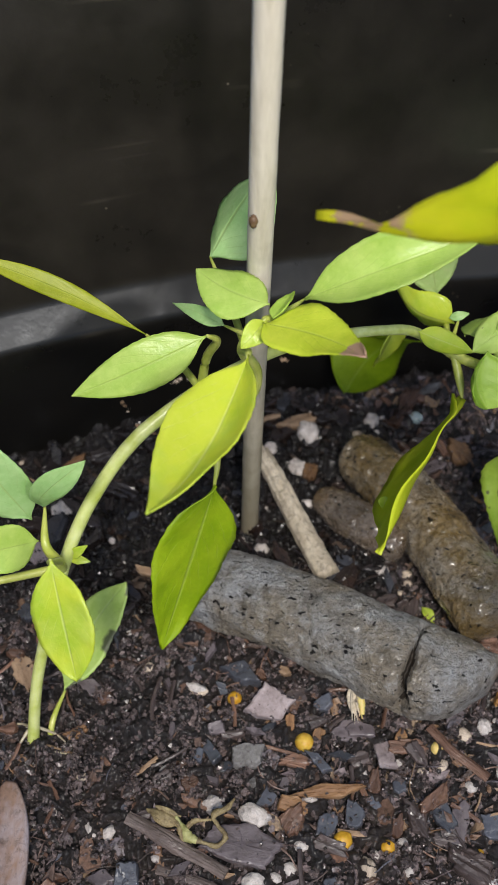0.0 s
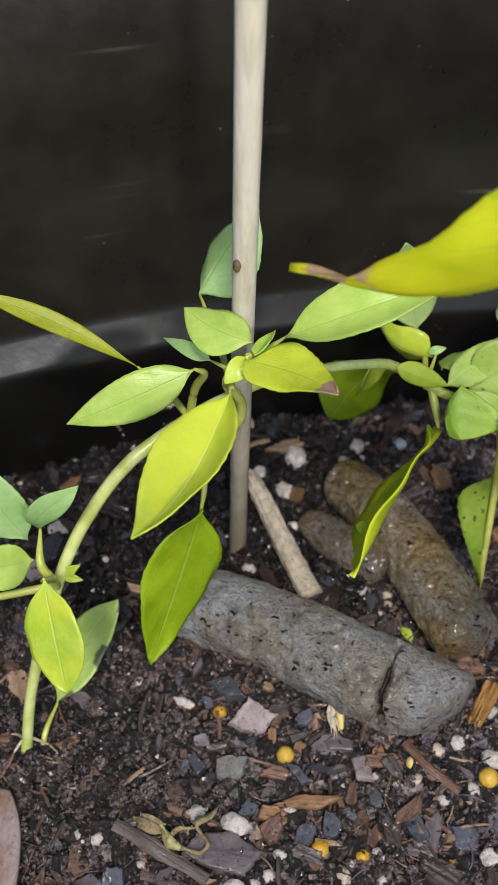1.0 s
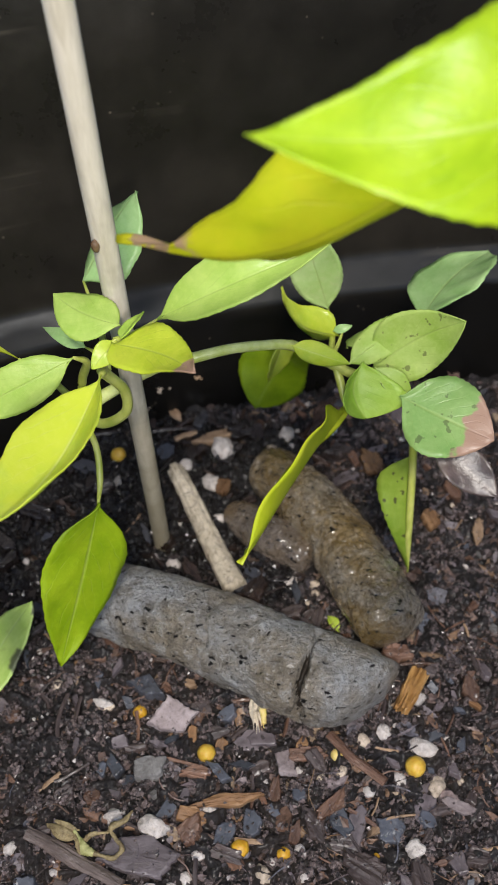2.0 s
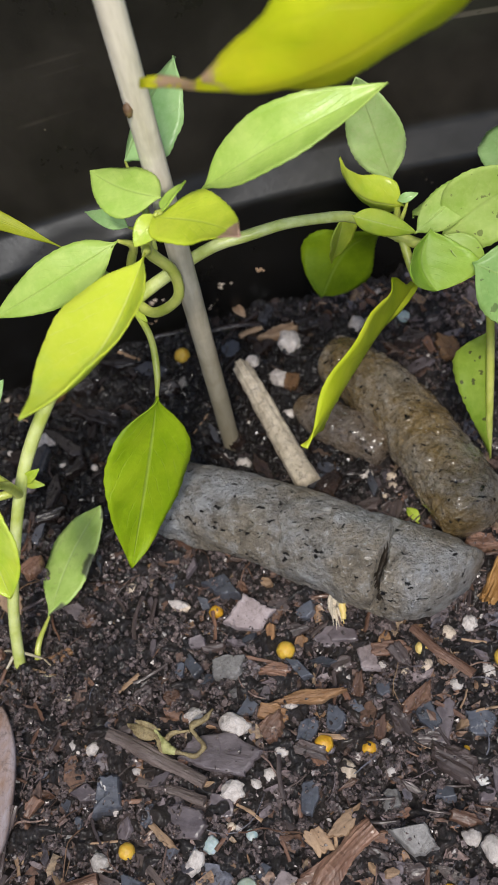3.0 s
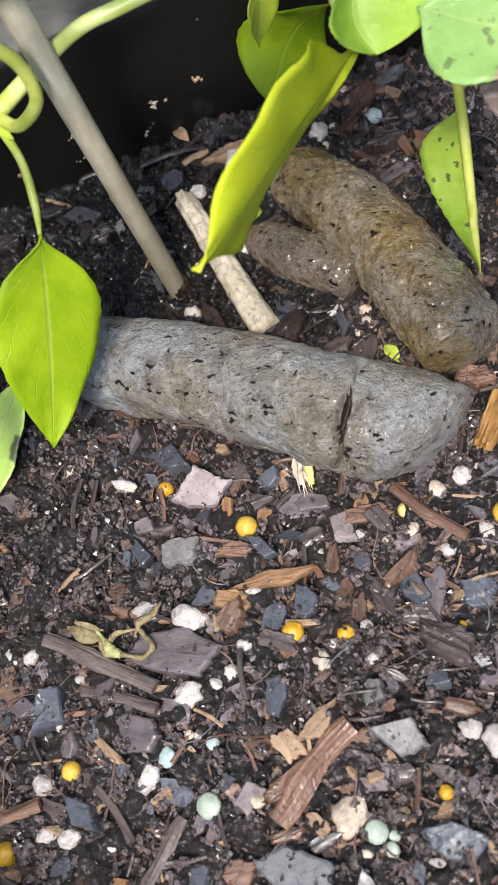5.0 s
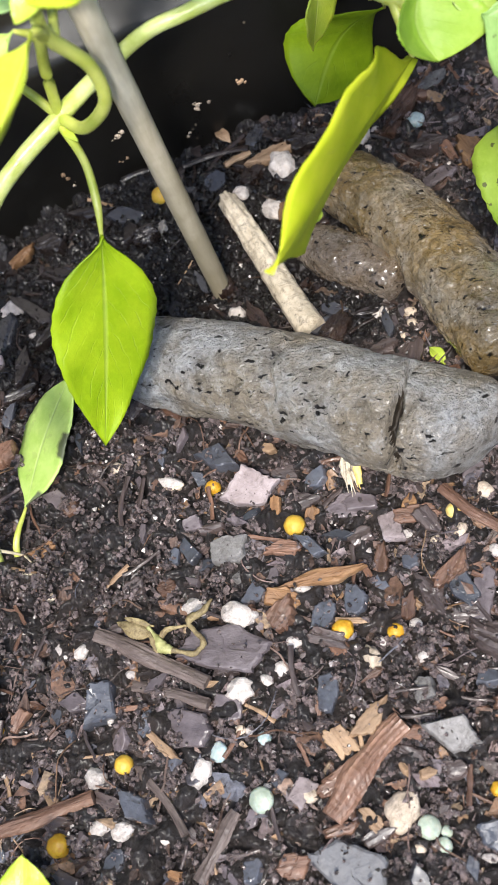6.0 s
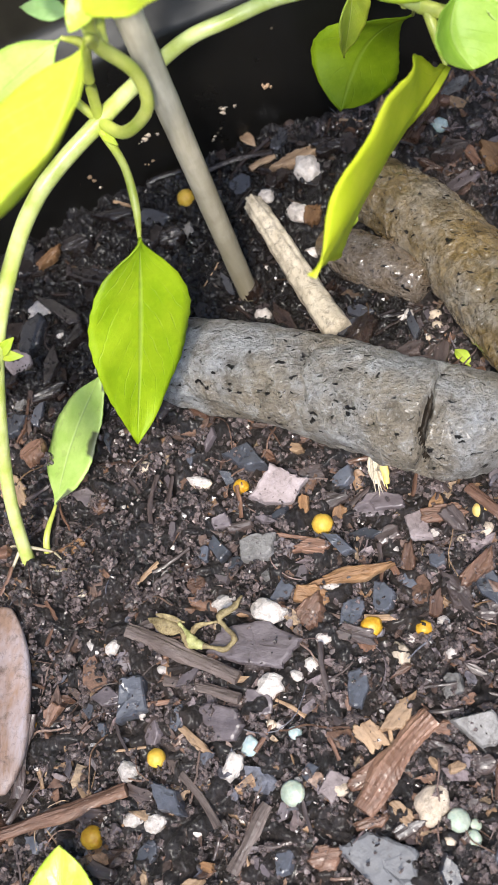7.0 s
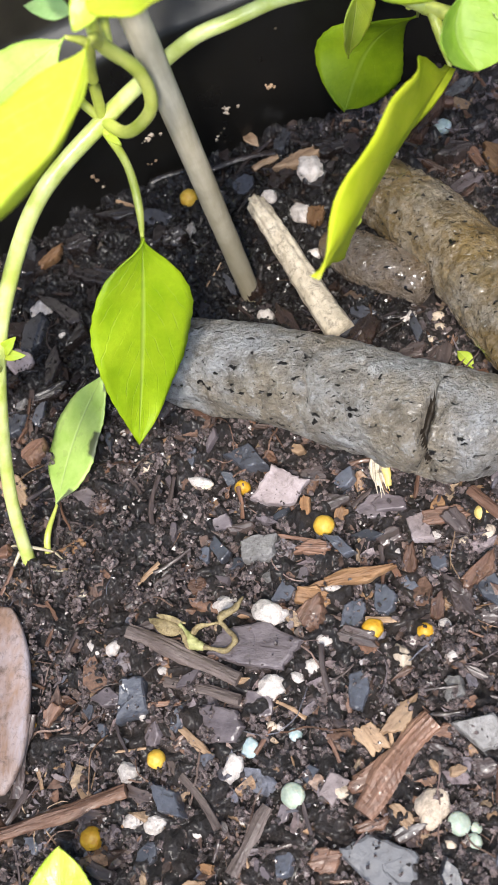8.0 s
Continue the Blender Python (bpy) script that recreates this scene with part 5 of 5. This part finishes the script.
grain(PERLITE, 1.6, 38.5, 1.9, 1.2, 78, 9)
grain(PERLITE, -10.7, 81.7, 4.5, 2.3, -15, 10)
grain(PERLITE, 45.1, 72.7, 3.1, 2.9, 54, 11)
grain(PERLITE, 52.8, 69.7, 5.7, 3.3, -16, 12)
grain(PERLITE, 47.4, 63.9, 3.6, 2.2, -81, 13)
grain(PERLITE, 41.3, 61.7, 2.8, 2.0, -9, 14)
grain(PERLITE, 48.8, 51.1, 3.5, 3.1, 23, 15)
grain(CREAM, 41.0, 71.3, 3.0, 2.6, -27, 16)
grain(CREAM, 54.4, 62.5, 4.4, 2.8, 61, 17)
grain(PERLITE, 52.8, 79.8, 3.4, 3.0, 33, 18)
grain(PERLITE, 40.3, 35.6, 3.2, 2.7, -7, 19)
grain(PERLITE, 43.6, 33.4, 5.1, 3.5, -68, 20)
grain(PERLITE, 28.3, 108.7, 2.0, 2.1, -14, 21)
grain(CREAM, 34.0, 107.5, 2.4, 1.9, -2, 22)
grain(CREAM, 34.2, 105.2, 2.0, 1.5, -14, 23)
grain(PERLITE, 21.7, 64.8, 1.6, 1.5, -9, 24)
grain(PERLITE, -21.0, 26.8, 3.1, 2.3, 4, 26)
grain(PERLITE, -17.9, 26.1, 3.2, 2.6, 23, 27)
grain(PERLITE, -11.7, 24.8, 2.4, 1.8, -5, 28)
grain(PERLITE, -22.0, 33.6, 3.1, 3.2, 70, 29)
grain(CREAM, 21.0, 47.0, 3.9, 2.5, -75, 30)
grain(CREAM, 22.5, 25.7, 5.4, 4.6, 52, 31)
grain(PERLITE, 33.4, 19.1, 2.3, 1.2, -14, 33)
grain(PERLITE, 30.0, 150.8, 3.7, 4.0, 9, 34)
grain(PERLITE, 35.9, 161.0, 1.9, 2.1, -19, 36)
grain(PERLITE, 4.9, 142.3, 2.7, 2.8, -17, 37)
grain(PERLITE, 2.8, 114.5, 3.4, 2.5, -14, 38)
grain(CREAM, 36.3, 65.6, 3.0, 2.0, 54, 39)
grain(CREAM, 9.8, 28.8, 2.8, 2.5, -6, 40)
grain(CREAM, 32.5, 64.7, 1.9, 1.5, -10, 41)
grain(PERLITE, 43.8, 40.5, 1.2, 1.1, -7, 42)
grain(PERLITE, 49.9, 37.1, 2.2, 1.8, -7, 43)
grain(CREAM, 26.0, 145.3, 2.9, 3.3, -5, 44)
grain(PERLITE, 26.5, 20.9, 1.4, 1.1, -5, 45)
grain(CREAM, 24.4, 20.9, 1.7, 1.2, -5, 46)
grain(PERLITE, 22.5, 49.5, 1.8, 1.9, 38, 47)
grain(PERLITE, 18.1, 47.2, 1.4, 1.0, -8, 48)
grain(PERLITE, 42.5, 63.6, 1.0, 1.1, -10, 49)
grain(PERLITE, -1.9, 25.4, 1.2, 1.0, -5, 50)
grain(PERLITE, 3.7, 30.5, 1.5, 1.2, -6, 51)
grain(CREAM, 0.4, 38.7, 1.7, 1.4, -6, 52)
grain(PERLITE, -9.6, 30.3, 1.7, 1.2, -6, 53)
grain(PERLITE, 34.1, 45.0, 0.8, 0.8, -8, 54)
grain(PERLITE, 53.4, 83.5, 2.4, 1.2, 33, 55)
grain(PERLITE, 14.2, 145.1, 5.4, 6.4, 12, 163)
grain(PERLITE, 5.3, 142.0, 3.1, 3.5, -14, 164)
grain(PERLITE, 12.1, 135.9, 5.7, 3.8, -36, 165)
grain(PERLITE, -42.3, 123.9, 7.1, 4.7, 80, 166)
grain(PERLITE, 13.2, 125.6, 2.9, 2.7, -13, 167)
grain(PERLITE, 29.5, 108.6, 1.8, 2.2, -12, 168)
grain(CREAM, 30.6, 138.5, 2.0, 2.0, -14, 176)
grain(PERLITE, 31.0, 147.3, 1.6, 1.8, -15, 177)
grain(PERLITE, -25.1, 53.2, 2.7, 2.2, 70, 178)
grain(PERLITE, -28.3, 53.6, 3.1, 1.6, -50, 179)
grain(CREAM, -10.1, 81.3, 4.4, 2.1, -14, 180)
grain(CREAM, -20.1, 85.7, 2.6, 2.4, -9, 181)
grain(PERLITE, -24.9, 93.8, 1.5, 1.4, -9, 182)
prill(TEAL, 40.7, 152.0, 3.2, 35)
prill(YELLOW, 10.6, 70.3, 3.6, 56)
prill(AMBER, 16.8, 52.0, 3.4, 57)
prill(YELLOW, 50.6, 66.0, 4.0, 58)
prill(AMBER, -2.8, 79.2, 2.8, 59)
prill(AMBER, 24.8, 50.7, 2.6, 60)
prill(LEMON, 35.9, 69.0, 2.5, 61)
prill(YELLOW, -17.3, 35.1, 2.9, 62)
prill(AMBER, 41.5, 50.4, 1.4, 63)
prill(AMBER, 35.8, 27.7, 2.1, 64)
prill(TEAL, -3.2, 35.9, 3.0, 65)
prill(MINT, 3.0, 28.7, 3.7, 66)
prill(MINT, 25.9, 23.5, 3.3, 67)
prill(MINT, 27.5, 21.1, 2.4, 68)
prill(MINT, 28.1, 22.9, 1.7, 69)
prill(TEAL, 3.9, 37.2, 2.1, 70)
prill(YELLOW, -11.6, 146.2, 3.7, 173)
prill(AMBER, -27.4, 24.7, 3.4, 174)
prill(AMBER, -39.4, 42.8, 1.9, 175)
prill(TEAL, 41.0, 151.8, 3.2, 183)


def coarse(x, y):
    """Litter lies thicker to the front and the right than in the bare patch by the stem and the soaked and darkened
    patch at the back.
    """
    bare = np.exp(-(((x + 0.025) / 0.018) ** 2 + ((y - 0.072) / 0.016) ** 2))
    dark = np.exp(-(((x + 0.014) / 0.04) ** 2 + ((y - 0.135) / 0.022) ** 2))
    return np.maximum(0.0, 1 - 0.9 * bare - 0.9 * dark)


def litter(count, seed):
    """More chips, splinters and grains between those set by hand."""
    r = random.Random(seed)
    kinds = [DARK] * 4 + [MAUVE] * 6 + [SLATE] * 6 + [BARK] * 7 + [WOOD, TAN, PALE, PINK]
    made = 0
    while made < count:
        x, y = r.uniform(-0.062, 0.088), r.uniform(0.002, 0.164)
        if r.random() > float(coarse(x, y)) or math.hypot(x - CX, y - CY) > R - 0.005:
            continue
        gap = min(math.hypot(x - a, y - b) for a, b in PLACED)
        if gap < 0.0022:
            continue
        made += 1
        size = r.uniform(2.2, 4.4) + 5.5 * r.random() ** 2.2
        pick = r.random()
        if pick < 0.64:
            chip(r.choice(kinds), x * 1000, y * 1000, size, size * r.uniform(0.28, 0.75), r.uniform(0, 180), 1000 + made)
        elif pick < 0.9:
            twig(r.choice([DARK, DARK, BARK, BARK, TAN]), x * 1000, y * 1000, r.uniform(3.0, 7.5), r.uniform(0.4, 1.0), r.uniform(0, 180), 1000 + made)
        else:
            g = r.uniform(1.0, 2.2)
            grain(r.choice([PERLITE, PERLITE, CREAM]), x * 1000, y * 1000, g, g * r.uniform(0.65, 0.95), r.uniform(0, 180), 1000 + made)


litter(760, 5)


# hollow straw that leans against the grey dropping
def straw():
    ob = thing("straw", "pale hollow broken straw lying on the soil", "straw", at=(0.0035, 0.138, 0.006))
    line = [(0.0026, 0.1395, 0.0068, 0.0019), (0.006, 0.1318, 0.0068, 0.0022), (0.0105, 0.1205, 0.0066, 0.0024), (0.0168, 0.1055, 0.0066, 0.0026)]
    part("shaft", tube(line, 54, 16, lambda s, a, p: 1 + 0.12 * noise.noise(p * 500) + 0.07 * math.sin(a * 9 + 2 * noise.noise(p * 200)) * (1.3 - s) - 0.3 * max(0, 1 - s / 0.3) * max(0.0, math.sin(a * 3 + 1)), cap=0.02), STRAW, ob)
    return ob


straw()


def husk(name, label, material, x, y, length, width, angle, category, lift=0.0003):
    """A thin seed shell: a small cupped blade."""
    a = radians(angle)
    d = Vector((math.cos(a), math.sin(a), 0)) * length / 2000
    z = float(ground_height(x / 1000, y / 1000)) + lift + 0.0006
    mid = Vector((x / 1000, y / 1000, z))
    ob = part(name, blade(mid - d, mid + d, width / 1000, bend=0.12, fold=0.35, facing=(0, 0, 1), wave=0.05, peak=0.5, seed=int(x * 7) % 50), material, None)
    thick = ob.modifiers.new("thickness", "SOLIDIFY")
    thick.thickness = 0.00035
    return tagged(ob, label, category)


husk("seed_husk", "pale tan empty seed husk on the soil", TAN, 2, 158.5, 5.2, 2.4, -55, "seed husk", 0.001)
husk("seed_husk", "amber split seed shell beside a dropping", WOOD, 29.3, 71.0, 4.6, 2.3, 80, "seed husk")
husk("leaf_scrap", "bright green leaf scrap between two droppings", LEAF_LIME, 37.5, 97.5, 4.4, 2.0, -60, "leaf scrap")


def gnarl(s, a, p):
    return 0.8 + 0.4 * noise.noise(p * 600) + 0.3 * noise.noise(p * 1700)


def dead_sprout():
    """A withered seedling: a split papery husk, a pale swollen neck and curled roots."""
    ob = thing("withered_sprout", "withered straw-coloured sprout with curled root on the soil", "sprout", at=(-0.012, 0.053, 0.005))
    z = 0.0078
    # the shrivelled seed leaves, one folded over the other
    for k, (a, e, w) in enumerate((((-0.0124, 0.0541), (-0.0185, 0.0570), 0.0026), ((-0.0127, 0.0536), (-0.0175, 0.0555), 0.0022), ((-0.0122, 0.0551), (-0.0168, 0.0569), 0.0013))):
        half = part("husk", blade((*a, z - 0.0002 * k), (*e, z - 0.0003 + 0.0004 * k), w, turn=18 - 22 * k, bend=0.1, fold=-0.45, facing=(0, 0, 1), wave=0.13, saw=0.05, peak=0.5, curl=-0.1, seed=60 + k), SPROUT, ob)
        half.modifiers.new("thickness", "SOLIDIFY").thickness = 0.0003
    part("neck", tube([(-0.0130, 0.0551, z, 0.0004), (-0.0117, 0.0533, z, 0.0006), (-0.0106, 0.0516, z, 0.0011), (-0.0092, 0.0510, z, 0.0006)], 14, 9, gnarl), LEMON_STEM, ob, "pale yellow-green swollen neck")
    part("shoot", tube([(-0.0128, 0.0543, z, 0.0004), (-0.0121, 0.0523, z, 0.0006), (-0.0117, 0.0502, z - 0.0012, 0.0005)], 10, 7, gnarl), SPROUT, ob)
    part("root", tube([(-0.0097, 0.0511, z, 0.0005), (-0.0077, 0.0506, z, 0.0004), (-0.0057, 0.0501, z, 0.00045), (-0.0041, 0.0515, z, 0.0005), (-0.0053, 0.0534, z, 0.00045), (-0.0064, 0.0547, z + 0.0002, 0.0005),
                       (-0.0058, 0.0557, z + 0.0003, 0.0008), (-0.0039, 0.0564, z + 0.0004, 0.0006), (-0.0026, 0.0582, z + 0.0003, 0.0003)], 10, 8, gnarl), SPROUT, ob)
    part("root", tube([(-0.0109, 0.0533, z, 0.0005), (-0.0098, 0.0542, z + 0.0002, 0.00055), (-0.0083, 0.0544, z + 0.0003, 0.0003), (-0.0068, 0.0545, z + 0.0002, 0.0004)], 10, 8, gnarl), SPROUT, ob)
    return ob


dead_sprout()

# frayed straw end under the grey dropping
frayed = thing("straw_tuft", "frayed yellow straw tuft under the grey dropping", "straw", at=(0.0213, 0.0765, 0.004))
for k in range(11):
    r = random.Random(k + 3)
    stout = k < 5
    a = Vector((0.0206 + r.uniform(-0.0008, 0.0012), 0.0806, 0.0062 + r.uniform(-0.0008, 0.0008)))
    b = a + Vector((r.uniform(-0.0005, 0.0014), -r.uniform(0.004, 0.0055) * (1.0 if stout else 1.3), -0.0018 + r.uniform(0, 0.0008)))
    mid = (a + b) / 2 + Vector((r.uniform(-0.0005, 0.0005), 0, r.uniform(0.0002, 0.0007)))
    thick = r.uniform(0.0008, 0.001) if stout else r.uniform(0.0002, 0.0004)
    part("fibre", tube([(*a, thick), (*mid, thick * 1.1), (*b, thick * (0.7 if stout else 0.2))], 10, 7, gnarl, squash=0.6, cap=0.1), LEMON if k in (2, 7, 8) else STRAW, frayed)

# fine roots at the foot of the arching stem
for run in (((-0.0418, 0.0716), (-0.0404, 0.0706), (-0.0381, 0.0686), (-0.0348, 0.0676), (-0.0317, 0.0668)), ((-0.0405, 0.0722), (-0.0373, 0.0720), (-0.0351, 0.0701)),
            ((-0.0420, 0.0714), (-0.0437, 0.0686), (-0.0441, 0.0666)), ((-0.0418, 0.0722), (-0.0440, 0.0736), (-0.0468, 0.0735))):
    line = []
    for k, (x, y) in enumerate(run):
        s = k / (len(run) - 1)
        line.append((x, y, max(0.0068 * (1 - s), float(ground_height(x, y)) + 0.0009), 0.00034 - 0.00022 * s))
    part("root", tube(line, 8, 7, lump), ROOT, plant, "pale thread-like root")

# tiny leaf buds on the stem
leaf(plant, LEAF_LIME, (-0.0322, 0.0912, 0.0372), (-0.0285, 0.0915, 0.0402), 0.002, bend=0.1, fold=0.3, seed=40)
leaf(plant, LEAF_LIME, (-0.0322, 0.0912, 0.0372), (-0.0282, 0.09, 0.0372), 0.0018, bend=0.1, fold=0.3, seed=41)
leaf(plant, LEAF_LIME, (-0.0082, 0.111, 0.057), (-0.0062, 0.1085, 0.0565), 0.0013, bend=0.1, fold=0.3, seed=42)
leaf(plant, LEAF_COOL, (0.0385, 0.1340, 0.0546), (0.0422, 0.1342, 0.0556), 0.0018, bend=0.15, fold=0.2, seed=43)

# seedling whose leaf tip shows at the near edge
near = thing("near_seedling", "bright green seedling leaf rising from the soil", "plant", at=(-0.028, 0.004, 0.003))
stalk(near, [(-0.028, 0.004, -0.001, 0.0008), (-0.0285, 0.006, 0.006, 0.0007), (-0.0285, 0.0095, 0.0105, 0.0006)], "stem")
leaf(near, LEAF_LIME, (-0.0285, 0.0095, 0.0105), (-0.0278, 0.0228, 0.0165), 0.0108, bend=0.06, fold=0.15, peak=0.45, seed=44)


# ---- fine loose stuff ----
def scatter(name, count, low, high, flat, material, label, category, seed, ease=1.0, box=(-0.07, 0.095, -0.01, 0.168), keep=None, on=None, lift=0.0):
    """Many loose angular crumbs as one mesh. flat: height against length; keep(x, y) gives the share that stays."""
    r = np.random.RandomState(seed)
    x, y, rise = on(r, count) if on else (r.uniform(box[0], box[1], count), r.uniform(box[2], box[3], count), np.full(count, lift))
    stay = np.hypot(x - CX, y - CY) < R - 0.003
    if keep is not None:
        stay &= r.uniform(0, 1, count) < keep(x, y)
    x, y, rise = x[stay], y[stay], rise[stay]
    n = len(x)
    size = low + (high - low) * r.uniform(0, 1, n) ** 2.2
    if flat > 0.5:
        g = (1 + 5 ** 0.5) / 2
        corners = np.array([(-1, g, 0), (1, g, 0), (-1, -g, 0), (1, -g, 0), (0, -1, g), (0, 1, g), (0, -1, -g), (0, 1, -g), (g, 0, -1), (g, 0, 1), (-g, 0, -1), (-g, 0, 1)]) / 1.75
        faces = np.array([(0, 11, 5), (0, 5, 1), (0, 1, 7), (0, 7, 10), (0, 10, 11), (1, 5, 9), (5, 11, 4), (11, 10, 2), (10, 7, 6), (7, 1, 8),
                          (3, 9, 4), (3, 4, 2), (3, 2, 6), (3, 6, 8), (3, 8, 9), (4, 9, 5), (2, 4, 11), (6, 2, 10), (8, 6, 7), (9, 8, 1)])
    else:
        turn = np.arange(6) * np.pi / 3
        corners = np.array([(np.cos(t), np.sin(t) * 1.1, c) for c in (-1, 1) for t in turn])
        faces = np.array([(0, 1, 7, 6), (1, 2, 8, 7), (2, 3, 9, 8), (3, 4, 10, 9), (4, 5, 11, 10), (5, 0, 6, 11), (6, 7, 8, 9), (9, 10, 11, 6), (3, 2, 1, 0), (0, 5, 4, 3)])
    rag = 0.8 if flat > 0.5 else 1.0
    p = corners[None] * (1 + r.uniform(-0.6, 0.4, (n, len(corners), 1)) * rag) + r.uniform(-0.3, 0.3, (n, len(corners), 3)) * rag
    shape = np.stack([size, size * r.uniform(0.5 if flat > 0.5 else 0.35, 0.9, n) * ease, size * flat * r.uniform(0.7, 1.3, n)], -1) / 2
    p = p * shape[:, None]
    tilt = r.normal(0, 0.28, (n, 2))
    p[..., 2] += p[..., 0] * tilt[:, :1] + p[..., 1] * tilt[:, 1:]
    a = r.uniform(0, 2 * np.pi, n)
    c, s = np.cos(a)[:, None], np.sin(a)[:, None]
    q = np.stack([p[..., 0] * c - p[..., 1] * s + x[:, None], p[..., 0] * s + p[..., 1] * c + y[:, None], p[..., 2] + (ground_height(x, y) + rise + size * flat * 0.25)[:, None]], -1)
    every = (faces[None] + len(corners) * np.arange(n)[:, None, None]).reshape(-1, faces.shape[1])
    mesh = bpy.data.meshes.new(name)
    mesh.from_pydata(q.reshape(-1, 3).tolist(), [], every.tolist())
    mesh.materials.append(material)
    return tagged(new(name, mesh), label, category, kind="stuff")


def clustered(r, count):
    """Places in small heaps, so that the crumbs stick together as clods."""
    heaps = count // 34
    x, y = r.uniform(-0.066, 0.09, heaps), r.uniform(0.0, 0.16, heaps)
    bare = np.exp(-(((x + 0.028) / 0.024) ** 2 + ((y - 0.064) / 0.026) ** 2))
    size = r.uniform(0.0006, 0.0021, heaps) * (0.6 + 0.65 * bare)
    home = r.randint(0, heaps, count)
    far, turn = np.sqrt(r.uniform(0, 1, count)), r.uniform(0, 2 * np.pi, count)
    return x[home] + size[home] * far * np.cos(turn), y[home] + size[home] * far * np.sin(turn), 0.0002 + size[home] * np.sqrt(1 - far ** 2) * 0.9


def on_chips(r, count):
    """Places on top of the chips: x, y and height."""
    tops = np.array(DUSTED)
    area = tops[:, 2] * tops[:, 3]
    pick = tops[r.choice(len(tops), count, p=area / area.sum())]
    far, turn = np.sqrt(r.uniform(0, 1, count)), r.uniform(0, 2 * np.pi, count)
    u, v = pick[:, 3] * far * np.cos(turn), pick[:, 2] * far * np.sin(turn)
    c, s = np.cos(pick[:, 4]), np.sin(pick[:, 4])
    return pick[:, 0] + u * c - v * s, pick[:, 1] + u * s + v * c, pick[:, 5] - 0.0001


scatter("soil_crumbs", 46000, 0.00022, 0.0013, 0.85, CRUMB, "dark crumbs of moist potting soil", "soil", 11, lift=0.0003)
scatter("soil_clods", 48000, 0.0003, 0.0012, 0.9, CRUMB, "granular clods of moist potting soil", "soil", 17, 1.1, on=clustered)
scatter("crumbs_on_chips", 3200, 0.00018, 0.0009, 0.7, CRUMB, "soil crumbs lying on the chips", "soil", 18, on=on_chips)
scatter("bark_splinters", 6500, 0.0009, 0.0042, 0.16, BITS, "mixed splinters of bark, stone and wood", "litter", 12, 0.5, keep=coarse)
scatter("bark_flakes", 1100, 0.002, 0.0058, 0.17, BITS, "loose flakes of bark, slate and wood", "litter", 15, 0.75, keep=coarse)
scatter("fine_fibres", 1700, 0.002, 0.0075, 0.05, BITS, "fine brown fibres and rootlets", "litter", 13, 0.08, keep=coarse)
scatter("white_grit", 420, 0.0004, 0.0013, 0.8, GRIT, "tiny white perlite crumbs", "perlite", 14, 1.1)


def rootlets(count, seed):
    """Hair-thin curled roots, as one mesh."""
    r = np.random.RandomState(seed)
    points, faces = [], []
    while count:
        x, y = r.uniform(-0.06, 0.085), r.uniform(0.005, 0.15)
        if math.hypot(x - CX, y - CY) > R - 0.01:
            continue
        count -= 1
        a, bend, long = r.uniform(0, 6.28), r.uniform(-0.5, 0.5), r.uniform(0.004, 0.014)
        thin = r.uniform(0.00007, 0.00018)
        arch = r.uniform(0.0004, 0.0014)
        start = len(points)
        for i in range(11):
            s = i / 10
            h = float(ground_height(x, y)) + 0.0007 + arch * math.sin(math.pi * s)
            for k in range(3):
                t = 2.094 * k
                points.append((x - math.sin(a) * math.cos(t) * thin, y + math.cos(a) * math.cos(t) * thin, h + math.sin(t) * thin))
            x, y = x + math.cos(a) * long / 10, y + math.sin(a) * long / 10
            a += bend * 0.45 + r.uniform(-0.3, 0.3)
        for i in range(10):
            for k in range(3):
                p, q = start + 3 * i + k, start + 3 * i + (k + 1) % 3
                faces.append((p, q, q + 3, p + 3))
    mesh = bpy.data.meshes.new("rootlets")
    mesh.from_pydata(points, [], faces)
    mesh.materials.append(BITS)
    return tagged(new("rootlets", mesh), "hair-thin curled roots on the soil", "rootlets", kind="stuff")


rootlets(170, 21)


def wall_grit(x, y, z, count, seed):
    """A few grains of soil stuck to the planter wall."""
    r = random.Random(seed)
    bm = bmesh.new()
    for _ in range(count):
        px, pz = x + r.gauss(0, 0.0011), z + r.gauss(0, 0.0004)
        py = CY + math.sqrt((R - 0.0008) ** 2 - (px - CX) ** 2)
        big = r.uniform(0.0002, 0.00065)
        made = bmesh.ops.create_icosphere(bm, subdivisions=1, radius=big)
        for v in made["verts"]:
            v.co = v.co * r.uniform(0.65, 1.25) + Vector((px, py, pz))
    ob = part("wall_grit", bm, CREAM if seed % 3 else TAN, None, smooth=False)
    return tagged(ob, "pale grains of grit stuck to the black planter wall", "grit", "grit on the wall", kind="stuff")


for k, (x, z) in enumerate(((-0.0306, 0.0095), (-0.0297, 0.007), (-0.0174, 0.0134), (-0.0187, 0.0073), (-0.0005, 0.0129), (-0.0035, 0.0071), (0.0088, 0.0145))):
    wall_grit(x, 0, z, 5 + 3 * (k % 3), k)
